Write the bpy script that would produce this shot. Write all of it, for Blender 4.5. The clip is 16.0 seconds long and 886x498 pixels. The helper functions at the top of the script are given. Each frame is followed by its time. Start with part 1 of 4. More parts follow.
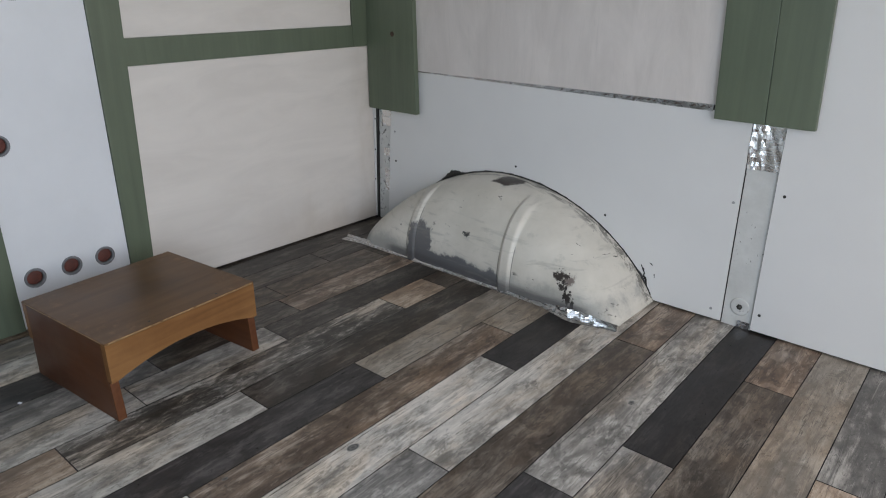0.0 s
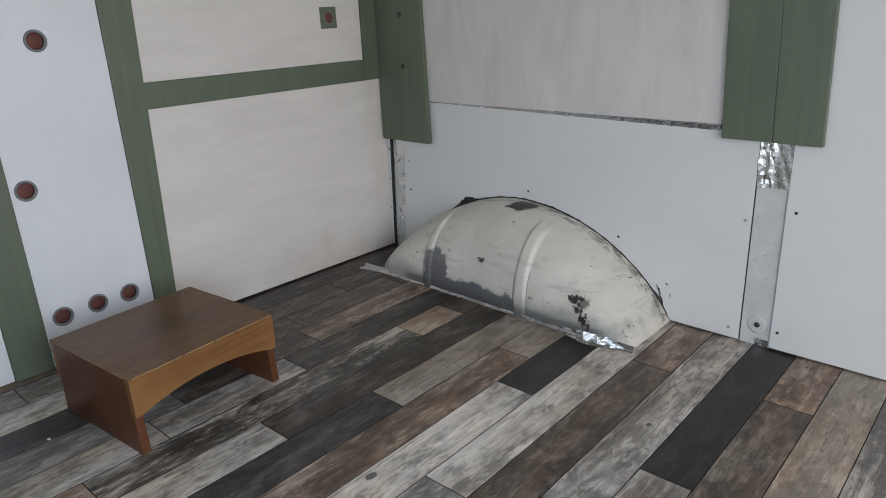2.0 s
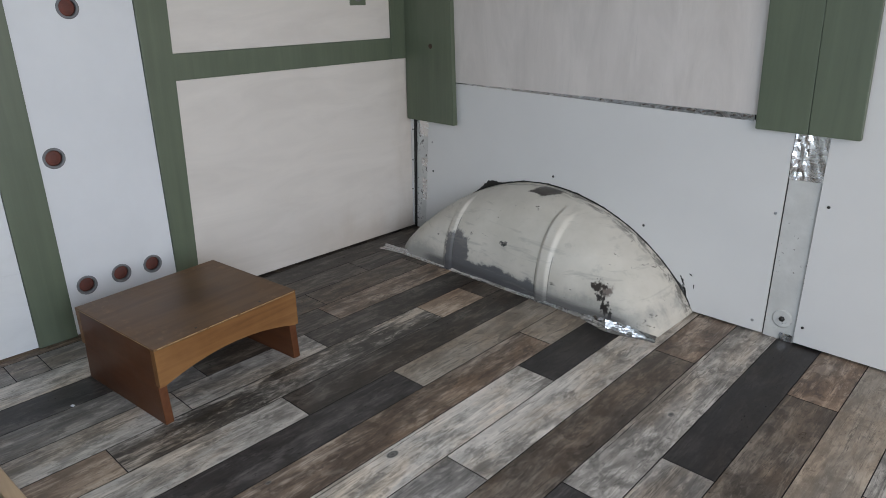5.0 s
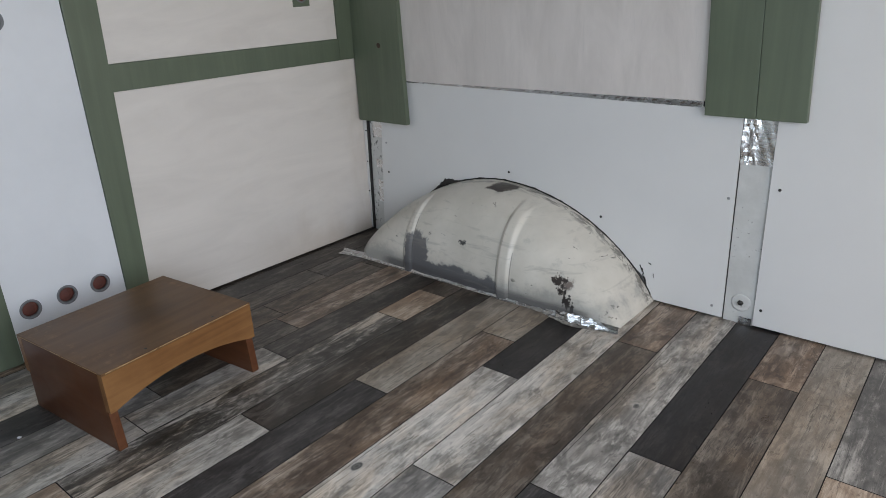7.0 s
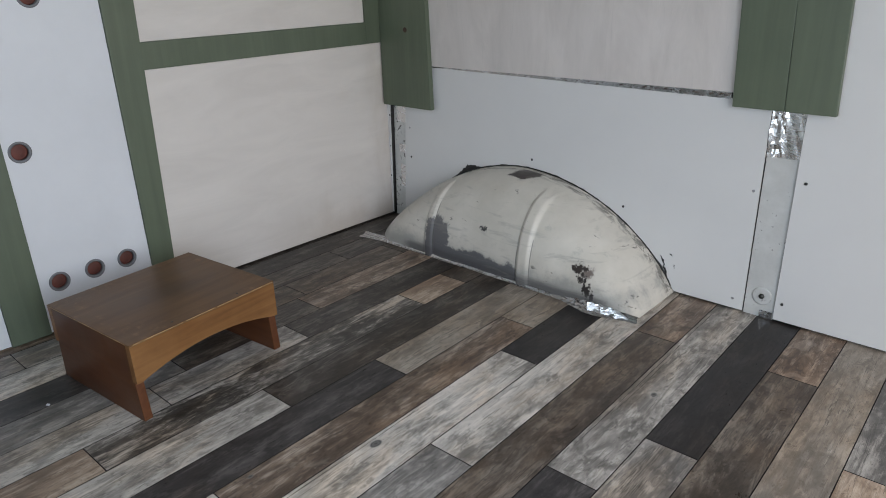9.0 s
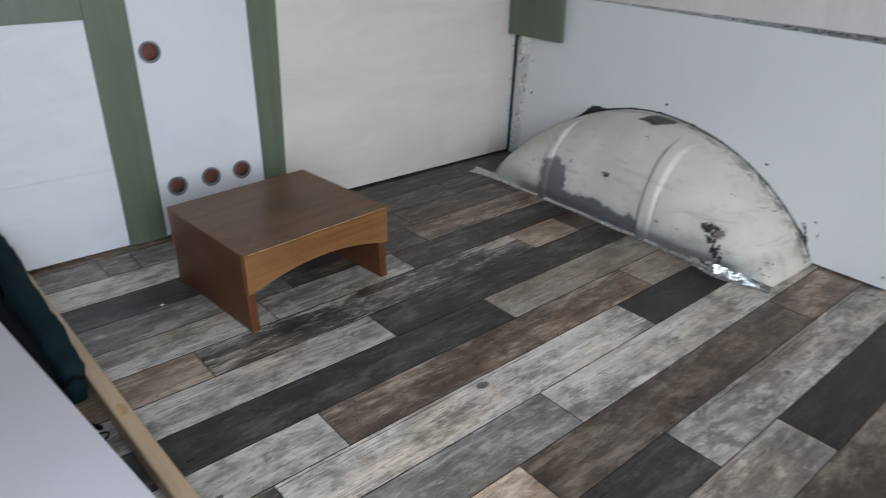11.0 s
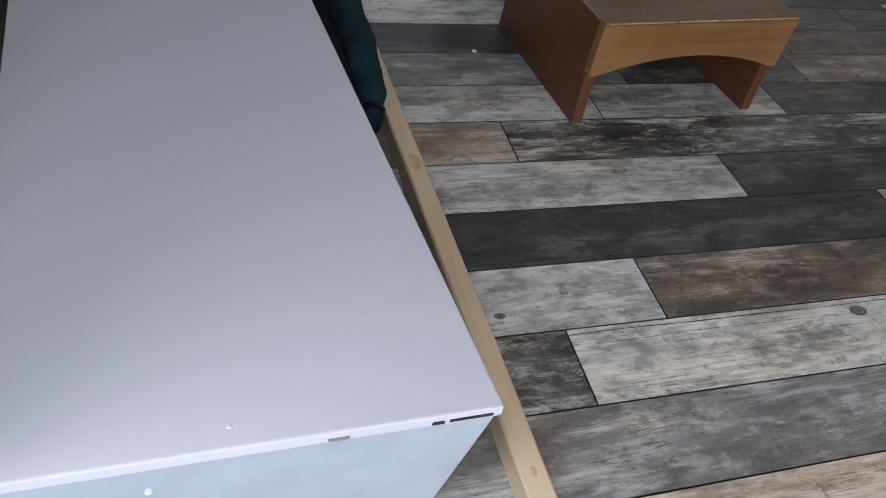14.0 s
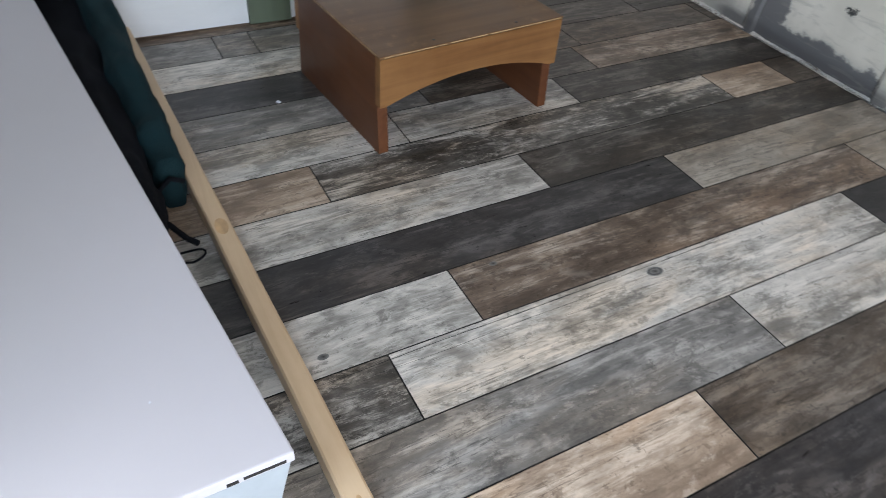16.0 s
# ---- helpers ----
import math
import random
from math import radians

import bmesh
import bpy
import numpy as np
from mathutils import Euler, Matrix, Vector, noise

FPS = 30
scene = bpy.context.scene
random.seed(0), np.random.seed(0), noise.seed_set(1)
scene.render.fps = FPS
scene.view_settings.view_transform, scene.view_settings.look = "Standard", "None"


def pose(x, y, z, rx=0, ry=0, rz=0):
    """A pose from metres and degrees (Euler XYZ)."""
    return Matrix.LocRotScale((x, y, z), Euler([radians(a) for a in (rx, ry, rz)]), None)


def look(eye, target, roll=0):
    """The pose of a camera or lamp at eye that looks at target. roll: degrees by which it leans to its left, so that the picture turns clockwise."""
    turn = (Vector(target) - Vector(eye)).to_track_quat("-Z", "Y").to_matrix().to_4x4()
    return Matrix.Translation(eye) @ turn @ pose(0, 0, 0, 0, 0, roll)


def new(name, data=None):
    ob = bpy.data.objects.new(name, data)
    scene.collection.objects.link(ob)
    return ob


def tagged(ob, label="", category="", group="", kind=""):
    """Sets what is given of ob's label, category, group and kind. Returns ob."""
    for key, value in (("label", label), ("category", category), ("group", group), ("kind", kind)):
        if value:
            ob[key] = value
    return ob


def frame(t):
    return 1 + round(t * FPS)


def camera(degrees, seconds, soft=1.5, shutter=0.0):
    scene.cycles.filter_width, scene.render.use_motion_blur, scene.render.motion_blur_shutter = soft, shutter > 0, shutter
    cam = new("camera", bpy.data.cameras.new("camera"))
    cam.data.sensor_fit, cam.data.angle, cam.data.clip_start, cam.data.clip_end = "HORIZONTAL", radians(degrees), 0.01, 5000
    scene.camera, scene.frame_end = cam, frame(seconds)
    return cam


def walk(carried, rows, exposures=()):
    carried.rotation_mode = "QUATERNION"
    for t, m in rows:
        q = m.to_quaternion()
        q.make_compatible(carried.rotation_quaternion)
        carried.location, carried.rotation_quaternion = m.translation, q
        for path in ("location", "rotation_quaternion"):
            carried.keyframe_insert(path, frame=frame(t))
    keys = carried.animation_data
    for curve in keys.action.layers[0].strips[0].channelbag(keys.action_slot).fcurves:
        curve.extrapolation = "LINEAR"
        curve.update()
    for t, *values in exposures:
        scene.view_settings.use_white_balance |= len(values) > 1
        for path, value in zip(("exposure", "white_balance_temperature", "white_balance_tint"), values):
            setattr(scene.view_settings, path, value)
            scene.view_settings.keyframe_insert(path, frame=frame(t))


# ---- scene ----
cam = camera(66.2, 16.0, soft=0.9, shutter=0.4)
PATH = [
    (0, (0.221, 0.435, 0.833), (-1.011, 1.83, 0.101), 0.1),
    (0.5, (0.233, 0.442, 0.845), (-1.019, 1.844, 0.162), -1.3),
    (1, (0.24, 0.443, 0.844), (-1.013, 1.846, 0.164), -2.0),
    (1.5, (0.248, 0.44, 0.848), (-1.025, 1.83, 0.18), -2.1),
    (2, (0.254, 0.439, 0.85), (-1.046, 1.805, 0.184), -2.5),
    (2.5, (0.25, 0.433, 0.847), (-1.042, 1.802, 0.173), -1.8),
    (3, (0.247, 0.422, 0.844), (-1.069, 1.769, 0.169), -1.4),
    (3.5, (0.238, 0.413, 0.839), (-1.082, 1.749, 0.151), -0.6),
    (4, (0.231, 0.405, 0.839), (-1.078, 1.747, 0.145), 0.1),
    (6.5, (0.219, 0.45, 0.845), (-1.066, 1.799, 0.119), -3.6),
    (7, (0.22, 0.455, 0.841), (-1.017, 1.853, 0.123), -2.8),
    (7.5, (0.218, 0.453, 0.84), (-1.026, 1.841, 0.115), -2.5),
    (8, (0.221, 0.448, 0.838), (-1.035, 1.82, 0.103), -2.1),
    (10.5, (0.181, 0.419, 0.816), (-1.122, 1.701, 0.005), -0.2),
    (11, (0.114, 0.424, 0.788), (-1.268, 1.557, -0.107), 1.1),
    (11.5, (0.027, 0.411, 0.757), (-1.421, 1.385, -0.221), 0.6),
    (12, (-0.07, 0.424, 0.709), (-1.519, 1.257, -0.39), 1.4),
    (12.5, (-0.158, 0.369, 0.669), (-1.593, 0.989, -0.577), 5.5),
    (13, (-0.151, 0.337, 0.685), (-1.619, 0.752, -0.609), 3.9),
    (13.5, (-0.17, 0.354, 0.646), (-1.53, 0.87, -0.726), 11.5),
    (14, (-0.199, 0.379, 0.615), (-1.523, 0.872, -0.801), 11.5),
    (14.5, (-0.229, 0.404, 0.597), (-1.488, 0.872, -0.885), 11.8),
    (15, (-0.219, 0.457, 0.624), (-1.469, 0.949, -0.857), 10.5),
    (15.5, (-0.188, 0.488, 0.652), (-1.47, 1.107, -0.752), 8.3),
    (16, (-0.142, 0.499, 0.67), (-1.426, 1.229, -0.678), 5.0),
]
EXPOSURE = [(0, 0.0, 6580, 13), (10.3, 0.03, 6550, 13), (11, 0.13, 6400, 13), (12, 0.22, 6150, 14), (13, 0.17, 6100, 14), (13.5, 0.11, 6200, 14), (14.5, -0.04, 6350, 14), (15, 0.05, 6400, 13), (15.5, 0.2, 6450, 13), (16, 0.4, 6450, 12)]
walk(cam, [(t, look(eye, target, roll)) for t, eye, target, roll in PATH], EXPOSURE)


# ---- world and light ----
world = bpy.data.worlds.new("world")
scene.world = world
world.use_nodes = True
wn = world.node_tree
sky = wn.nodes.new("ShaderNodeTexSky")
sky.sky_type, sky.sun_disc = "NISHITA", False
sky.sun_elevation, sky.sun_rotation = radians(48), radians(120)
wn.nodes["Background"].inputs["Strength"].default_value = 0.12
wn.links.new(sky.outputs["Color"], wn.nodes["Background"].inputs["Color"])

sun = new("sun", bpy.data.lights.new("sun", "SUN"))
sun.data.energy, sun.data.angle, sun.data.color = 1.0, radians(15), (1.0, 0.95, 0.88)
sun.matrix_world = look((0, 0, 8), (-1.2, 3.0, 0))


def opening_light(name, place, target, width, height, power, colour, spread=180):
    ob = new(name, bpy.data.lights.new(name, "AREA"))
    ob.data.shape, ob.data.size, ob.data.size_y = "RECTANGLE", width, height
    ob.data.energy, ob.data.color, ob.data.spread = power, colour, radians(spread)
    ob.matrix_world = look(place, target)
    return ob


opening_light("rear_door_daylight", (1.12, 1.40, 0.90), (-0.2, 1.1, 0.2), 0.9, 1.4, 10.0, (1.0, 0.90, 0.75))
opening_light("rear_door_skylight", (1.12, 0.40, 0.78), (-1.25, 0.55, -0.30), 0.9, 1.2, 20.5, (0.73, 0.855, 1.0), 140)
# added fill through an unseen side opening, lifts the left of the floor
opening_light("side_door_fill", (-0.05, -0.42, 0.85), (-0.85, 0.75, -0.1), 0.8, 1.2, 11, (0.72, 0.85, 1.0))


# ---- materials ----
class Nodes:
    """Short hand for building a node material."""

    def __init__(self, name):
        self.mat = bpy.data.materials.new(name)
        self.mat.use_nodes = True
        self.tree = self.mat.node_tree
        self.bsdf = self.tree.nodes["Principled BSDF"]

    def node(self, kind, **inputs):
        n = self.tree.nodes.new(kind)
        for key, value in inputs.items():
            self.put(n.inputs[key.replace("_", " ")], value)
        return n

    def put(self, socket, value):
        if isinstance(value, bpy.types.NodeSocket):
            self.tree.links.new(value, socket)
        else:
            socket.default_value = value

    def coords(self, scale=(1, 1, 1), shift=None):
        tc = self.node("ShaderNodeTexCoord")
        m = self.node("ShaderNodeMapping", Vector=tc.outputs["Object"], Scale=scale)
        if shift is not None:
            self.put(m.inputs["Location"], shift)
        return m.outputs["Vector"]

    def random_shift(self, size=40.0):
        info = self.node("ShaderNodeObjectInfo")
        a = self.math("MULTIPLY", info.outputs["Random"], size)
        b = self.math("MULTIPLY", info.outputs["Random"], size * 1.7)
        c = self.node("ShaderNodeCombineXYZ", X=a, Y=b, Z=a)
        return c.outputs["Vector"]

    def noise(self, vector, scale=5.0, detail=5.0, rough=0.6, distort=0.0):
        n = self.node("ShaderNodeTexNoise", Vector=vector, Scale=scale, Detail=detail, Roughness=rough, Distortion=distort)
        return n.outputs["Fac"]

    def ramp(self, fac, stops):
        r = self.node("ShaderNodeValToRGB", Fac=fac)
        while len(r.color_ramp.elements) < len(stops):
            r.color_ramp.elements.new(0.5)
        for e, (p, c) in zip(r.color_ramp.elements, stops):
            e.position, e.color = p, (*c, 1) if len(c) == 3 else c
        return r.outputs["Color"]

    def math(self, op, a, b=0.5, clamp=False):
        n = self.node("ShaderNodeMath")
        n.operation, n.use_clamp = op, clamp
        self.put(n.inputs[0], a)
        self.put(n.inputs[1], b)
        return n.outputs["Value"]

    def step(self, value, low, high):
        n = self.node("ShaderNodeMapRange", Value=value)
        n.inputs["From Min"].default_value, n.inputs["From Max"].default_value = low, high
        n.interpolation_type = "SMOOTHSTEP"
        return n.outputs["Result"]

    def mix(self, fac, a, b, blend="MIX"):
        n = self.node("ShaderNodeMix")
        n.data_type, n.blend_type = "RGBA", blend
        self.put(n.inputs[0], fac)
        self.put(n.inputs[6], a if isinstance(a, bpy.types.NodeSocket) else (*a, 1))
        self.put(n.inputs[7], b if isinstance(b, bpy.types.NodeSocket) else (*b, 1))
        return n.outputs[2]

    def finish(self, colour, rough=0.5, metal=0.0, bump=None, strength=0.2, distance=0.002, specular=0.5):
        self.put(self.bsdf.inputs["Base Color"], colour if isinstance(colour, bpy.types.NodeSocket) else (*colour, 1))
        self.put(self.bsdf.inputs["Roughness"], rough)
        self.put(self.bsdf.inputs["Metallic"], metal)
        self.put(self.bsdf.inputs["Specular IOR Level"], specular)
        if bump is not None:
            b = self.node("ShaderNodeBump", Height=bump, Strength=strength, Distance=distance)
            self.put(self.bsdf.inputs["Normal"], b.outputs["Normal"])
        return self.mat


def plain(name, colour, rough=0.5, metal=0.0, spread=0.12, scale=6.0, fine=60.0, strength=0.15):
    """A nearly plain surface with soft blotches and a fine relief."""
    n = Nodes(name)
    v = n.coords()
    a = n.noise(v, scale, 4)
    low, high = tuple(c * (1 - spread) for c in colour), tuple(min(1, c * (1 + spread)) for c in colour)
    col = n.ramp(a, [(0.3, low), (0.7, high)])
    r = n.ramp(n.noise(v, scale * 3, 3), [(0.3, (rough * 0.85,) * 3), (0.7, (min(1, rough * 1.15),) * 3)])
    return n.finish(col, r, metal, n.noise(v, fine, 3), strength)


def plank_material(name, dark, mid, light, wear, stain=0.6, chalk=(0.50, 0.49, 0.475)):
    """Printed vinyl plank: weathered wood, grain along y, ragged remains of pale paint, dark stains and knots."""
    n = Nodes(name)
    shift = n.random_shift()
    info = n.node("ShaderNodeObjectInfo")
    fine = n.noise(n.coords((300, 16, 1), shift), 1.0, 4, 0.6, 0.4)
    grain = n.noise(n.coords((100, 6, 1), shift), 1.0, 6, 0.68, 0.9)
    streak = n.noise(n.coords((29, 5.5, 1), shift), 1.0, 8, 0.72, 0.8)
    cloud = n.noise(n.coords((11, 4.5, 1), shift), 1.2, 8, 0.72, 0.3)
    ragged = n.noise(n.coords((60, 24, 1), shift), 1.0, 8, 0.8, 0.3)
    spots = n.noise(n.coords((95, 60, 1), shift), 1.0, 5, 0.75, 0.3)
    base = n.ramp(n.math("ADD", n.math("MULTIPLY", cloud, 0.55), n.math("MULTIPLY", streak, 0.45)), [(0.38, dark), (0.50, mid), (0.61, light)])
    worn = n.math("ADD", n.math("MULTIPLY", streak, 0.45), n.math("ADD", n.math("MULTIPLY", cloud, 0.2), n.math("MULTIPLY", ragged, 0.35)))
    base = n.mix(n.math("MULTIPLY", n.step(worn, 0.50, 0.575), wear), base, chalk)
    soil = n.math("ADD", n.math("MULTIPLY", ragged, 0.6), n.math("MULTIPLY", cloud, 0.4))
    base = n.mix(n.math("MULTIPLY", n.step(soil, 0.485, 0.41), stain), base, tuple(c * 0.7 for c in dark))
    base = n.mix(n.math("MULTIPLY", n.step(spots, 0.60, 0.635), 0.6), base, tuple(c * 0.6 for c in dark))
    base = n.mix(n.math("MULTIPLY", n.step(grain, 0.555, 0.60), 0.28), base, tuple(c * 0.55 for c in dark))
    base = n.mix(n.math("MULTIPLY", n.step(fine, 0.54, 0.62), 0.18), base, tuple(c * 0.5 for c in dark))
    cell = n.node("ShaderNodeTexVoronoi", Vector=n.coords((8, 3.2, 1), shift), Scale=1.0)
    sparse = n.step(n.node("ShaderNodeSeparateXYZ", Vector=cell.outputs["Color"]).outputs["X"], 0.70, 0.72)
    knot = n.math("MULTIPLY", n.step(n.math("ADD", cell.outputs["Distance"], n.math("MULTIPLY", n.math("SUBTRACT", ragged, 0.5), 0.12)), 0.12, 0.07), sparse)
    base = n.mix(n.math("MULTIPLY", knot, 0.8), base, tuple(c * 0.5 for c in dark))
    thread = n.noise(n.coords((42, 2.4, 1), n.random_shift(31.0)), 1.0, 5, 0.6, 0.5)
    line = n.math("MULTIPLY", n.step(n.math("ABSOLUTE", n.math("SUBTRACT", thread, 0.5)), 0.013, 0.004), n.step(streak, 0.44, 0.56))
    base = n.mix(n.math("MULTIPLY", line, 0.7), base, tuple(c * 0.45 for c in dark))
    dirt = n.noise(n.coords((13, 8, 1), shift), 1.6, 9, 0.78, 0.3)
    base = n.mix(n.math("MULTIPLY", n.step(dirt, 0.555, 0.60), 0.65), base, tuple(c * 0.8 for c in dark))
    rub = n.noise(n.coords((45, 14, 1), n.random_shift(23.0)), 1.0, 7, 0.8, 0.2)
    base = n.mix(n.math("MULTIPLY", n.step(rub, 0.575, 0.615), wear * 0.75), base, tuple(min(1, c * 1.08) for c in chalk))
    smoke = n.noise(n.coords((12, 3.0, 1), n.random_shift(17.0)), 1.0, 7, 0.72, 0.7)
    base = n.mix(n.math("MULTIPLY", n.step(smoke, 0.52, 0.66), 0.62), base, tuple(c * 0.85 for c in dark))
    fibre = n.noise(n.coords((150, 9, 1), n.random_shift(29.0)), 1.0, 4, 0.6, 0.6)
    smear = n.math("MULTIPLY", n.step(n.noise(n.coords((22, 2.6, 1), n.random_shift(37.0)), 1.0, 6, 0.75, 0.6), 0.535, 0.62), n.step(fibre, 0.40, 0.56))
    base = n.mix(n.math("MULTIPLY", smear, wear), base, tuple(min(1, c * 1.22) for c in chalk))
    mottle = n.noise(n.coords((27, 15, 1), n.random_shift(53.0)), 1.0, 4, 0.55, 0.6)
    where = n.step(n.noise(n.coords((7, 2.2, 1), n.random_shift(59.0)), 1.0, 4, 0.6, 0.5), 0.40, 0.60)
    base = n.mix(n.math("MULTIPLY", n.math("MULTIPLY", n.step(mottle, 0.48, 0.64), where), 0.6), base, tuple(c * 0.75 for c in dark))
    pale = n.math("MULTIPLY", n.step(mottle, 0.46, 0.34), n.step(where, 0.7, 0.2))
    base = n.mix(n.math("MULTIPLY", pale, wear * 0.55), base, tuple(min(1, c * 1.15) for c in chalk))
    warm = n.noise(n.coords((6, 2.0, 1), n.random_shift(43.0)), 1.0, 5, 0.65, 0.4)
    base = n.mix(n.math("MULTIPLY", n.step(warm, 0.46, 0.64), 0.6), base, n.mix(1.0, base, (1.06, 0.90, 0.74), "MULTIPLY"))
    tone = n.math("ADD", n.math("MULTIPLY", info.outputs["Random"], 0.22), 1.02)
    tint = n.node("ShaderNodeCombineXYZ", X=tone, Y=tone, Z=tone)
    base = n.mix(1.0, n.mix(1.0, base, tint.outputs["Vector"], "MULTIPLY"), (1.06, 1.0, 0.93), "MULTIPLY")
    rough = n.ramp(ragged, [(0.35, (0.27,) * 3), (0.65, (0.45,) * 3)])
    return n.finish(base, rough, 0, n.math("ADD", n.math("MULTIPLY", grain, 0.7), spots), 0.2, 0.0008, 0.34)


PLANK = {
    "white": plank_material("plank_whitewashed", (0.146, 0.142, 0.136), (0.383, 0.378, 0.366), (0.530, 0.524, 0.512), 0.7, 0.5),
    "pale": plank_material("plank_pale_grey", (0.100, 0.098, 0.094), (0.265, 0.259, 0.252), (0.424, 0.416, 0.407), 0.6, 0.5),
    "grey": plank_material("plank_grey", (0.085, 0.084, 0.083), (0.164, 0.162, 0.160), (0.261, 0.257, 0.253), 0.3, 0.35),
    "streaked": plank_material("plank_streaked", (0.030, 0.028, 0.025), (0.086, 0.081, 0.076), (0.230, 0.219, 0.207), 0.75, 0.7, (0.415, 0.406, 0.392)),
    "smoke": plank_material("plank_smoky_brown", (0.0197, 0.0172, 0.0156), (0.0402, 0.0361, 0.0328), (0.0804, 0.0722, 0.0664), 0.28, 0.4, (0.221, 0.212, 0.204)),
    "slate": plank_material("plank_slate", (0.0205, 0.0197, 0.0213), (0.0377, 0.0361, 0.0377), (0.0689, 0.0648, 0.0664), 0.25, 0.5, (0.165, 0.158, 0.160)),
    "black": plank_material("plank_black", (0.0108, 0.0101, 0.0104), (0.0173, 0.0158, 0.0166), (0.0288, 0.0266, 0.0274), 0.15, 0.4, (0.080, 0.074, 0.073)),
    "brown": plank_material("plank_brown", (0.057, 0.042, 0.033), (0.160, 0.122, 0.096), (0.322, 0.270, 0.224), 0.35, 0.35, (0.455, 0.412, 0.368)),
    "umber": plank_material("plank_umber", (0.0308, 0.0246, 0.0202), (0.0695, 0.0581, 0.0484), (0.1338, 0.1153, 0.0986), 0.22, 0.35, (0.283, 0.261, 0.240)),
    "tan": plank_material("plank_tan", (0.153, 0.112, 0.083), (0.282, 0.220, 0.171), (0.436, 0.359, 0.294), 0.35, 0.25, (0.542, 0.483, 0.424)),
    "greige": plank_material("plank_greige", (0.132, 0.119, 0.104), (0.225, 0.205, 0.182), (0.305, 0.283, 0.254), 0.2, 0.35, (0.415, 0.392, 0.363)),
}


def painted_board(name, low, high, rough, axis="v"):
    """Brushed paint on plywood with a little grain."""
    n = Nodes(name)
    scale = (40, 40, 2.5) if axis == "v" else (2.5, 2.5, 26)
    brush = n.noise(n.coords(scale), 1.0, 5, 0.6, 0.4)
    cloud = n.noise(n.coords((1, 1, 1)), 3.5, 5, 0.6)
    f = n.math("ADD", n.math("MULTIPLY", brush, 0.55), n.math("MULTIPLY", cloud, 0.45))
    col = n.ramp(f, [(0.36, low), (0.62, high)])
    return n.finish(col, rough, 0, brush, 0.18, 0.0012)


def whitewash(name):
    """White wash over wood with grey grain showing through in upright streaks."""
    n = Nodes(name)
    fine = n.noise(n.coords((60, 60, 5)), 1.0, 7, 0.72, 1.2)
    wide = n.noise(n.coords((9, 9, 2.2)), 1.0, 6, 0.65, 0.6)
    col = n.ramp(wide, [(0.34, (0.545, 0.505, 0.475)), (0.62, (0.64, 0.594, 0.56))])
    col = n.mix(n.math("MULTIPLY", n.step(fine, 0.58, 0.74), 0.35), col, (0.70, 0.675, 0.65))
    col = n.mix(n.math("MULTIPLY", n.step(fine, 0.44, 0.30), 0.3), col, (0.47, 0.45, 0.43))
    return n.finish(col, 0.55, 0, fine, 0.2, 0.001)


def marbled(name, tint, swirl, stain=False):
    """Thin paint over plywood: faint wandering grain lines lying flat."""
    n = Nodes(name)
    warp = n.noise(n.coords((2.2, 2.2, 9)), 1.0, 6, 0.62, 1.6)
    cloud = n.noise(n.coords((1, 1, 1)), 2.4, 4)
    fine = n.noise(n.coords((4, 4, 60)), 1.0, 4, 0.6, 0.5)
    col = n.ramp(warp, [(0.36, swirl), (0.52, tint), (0.7, tuple(min(1, c * 1.05) for c in tint))])
    col = n.mix(n.math("MULTIPLY", n.step(cloud, 0.5, 0.75), 0.25), col, swirl)
    if stain:
        tc = n.node("ShaderNodeTexCoord")
        xyz = n.node("ShaderNodeSeparateXYZ", Vector=tc.outputs["Object"])
        drip = n.noise(n.coords((3, 5, 2.2)), 1.0, 5, 0.6, 0.4)
        edge = n.step(n.math("ADD", xyz.outputs["Y"], n.math("MULTIPLY", drip, 0.4)), 2.16, 2.40)
        low = n.math("MULTIPLY", n.step(n.math("ADD", xyz.outputs["Z"], n.math("MULTIPLY", drip, -0.28)), 0.02, -0.13), n.step(xyz.outputs["Y"], 1.45, 1.95))
        col = n.mix(n.math("MULTIPLY", n.math("MAXIMUM", edge, low), 0.5), col, (0.40, 0.32, 0.24))
    return n.finish(col, 0.5, 0, fine, 0.12, 0.0008)


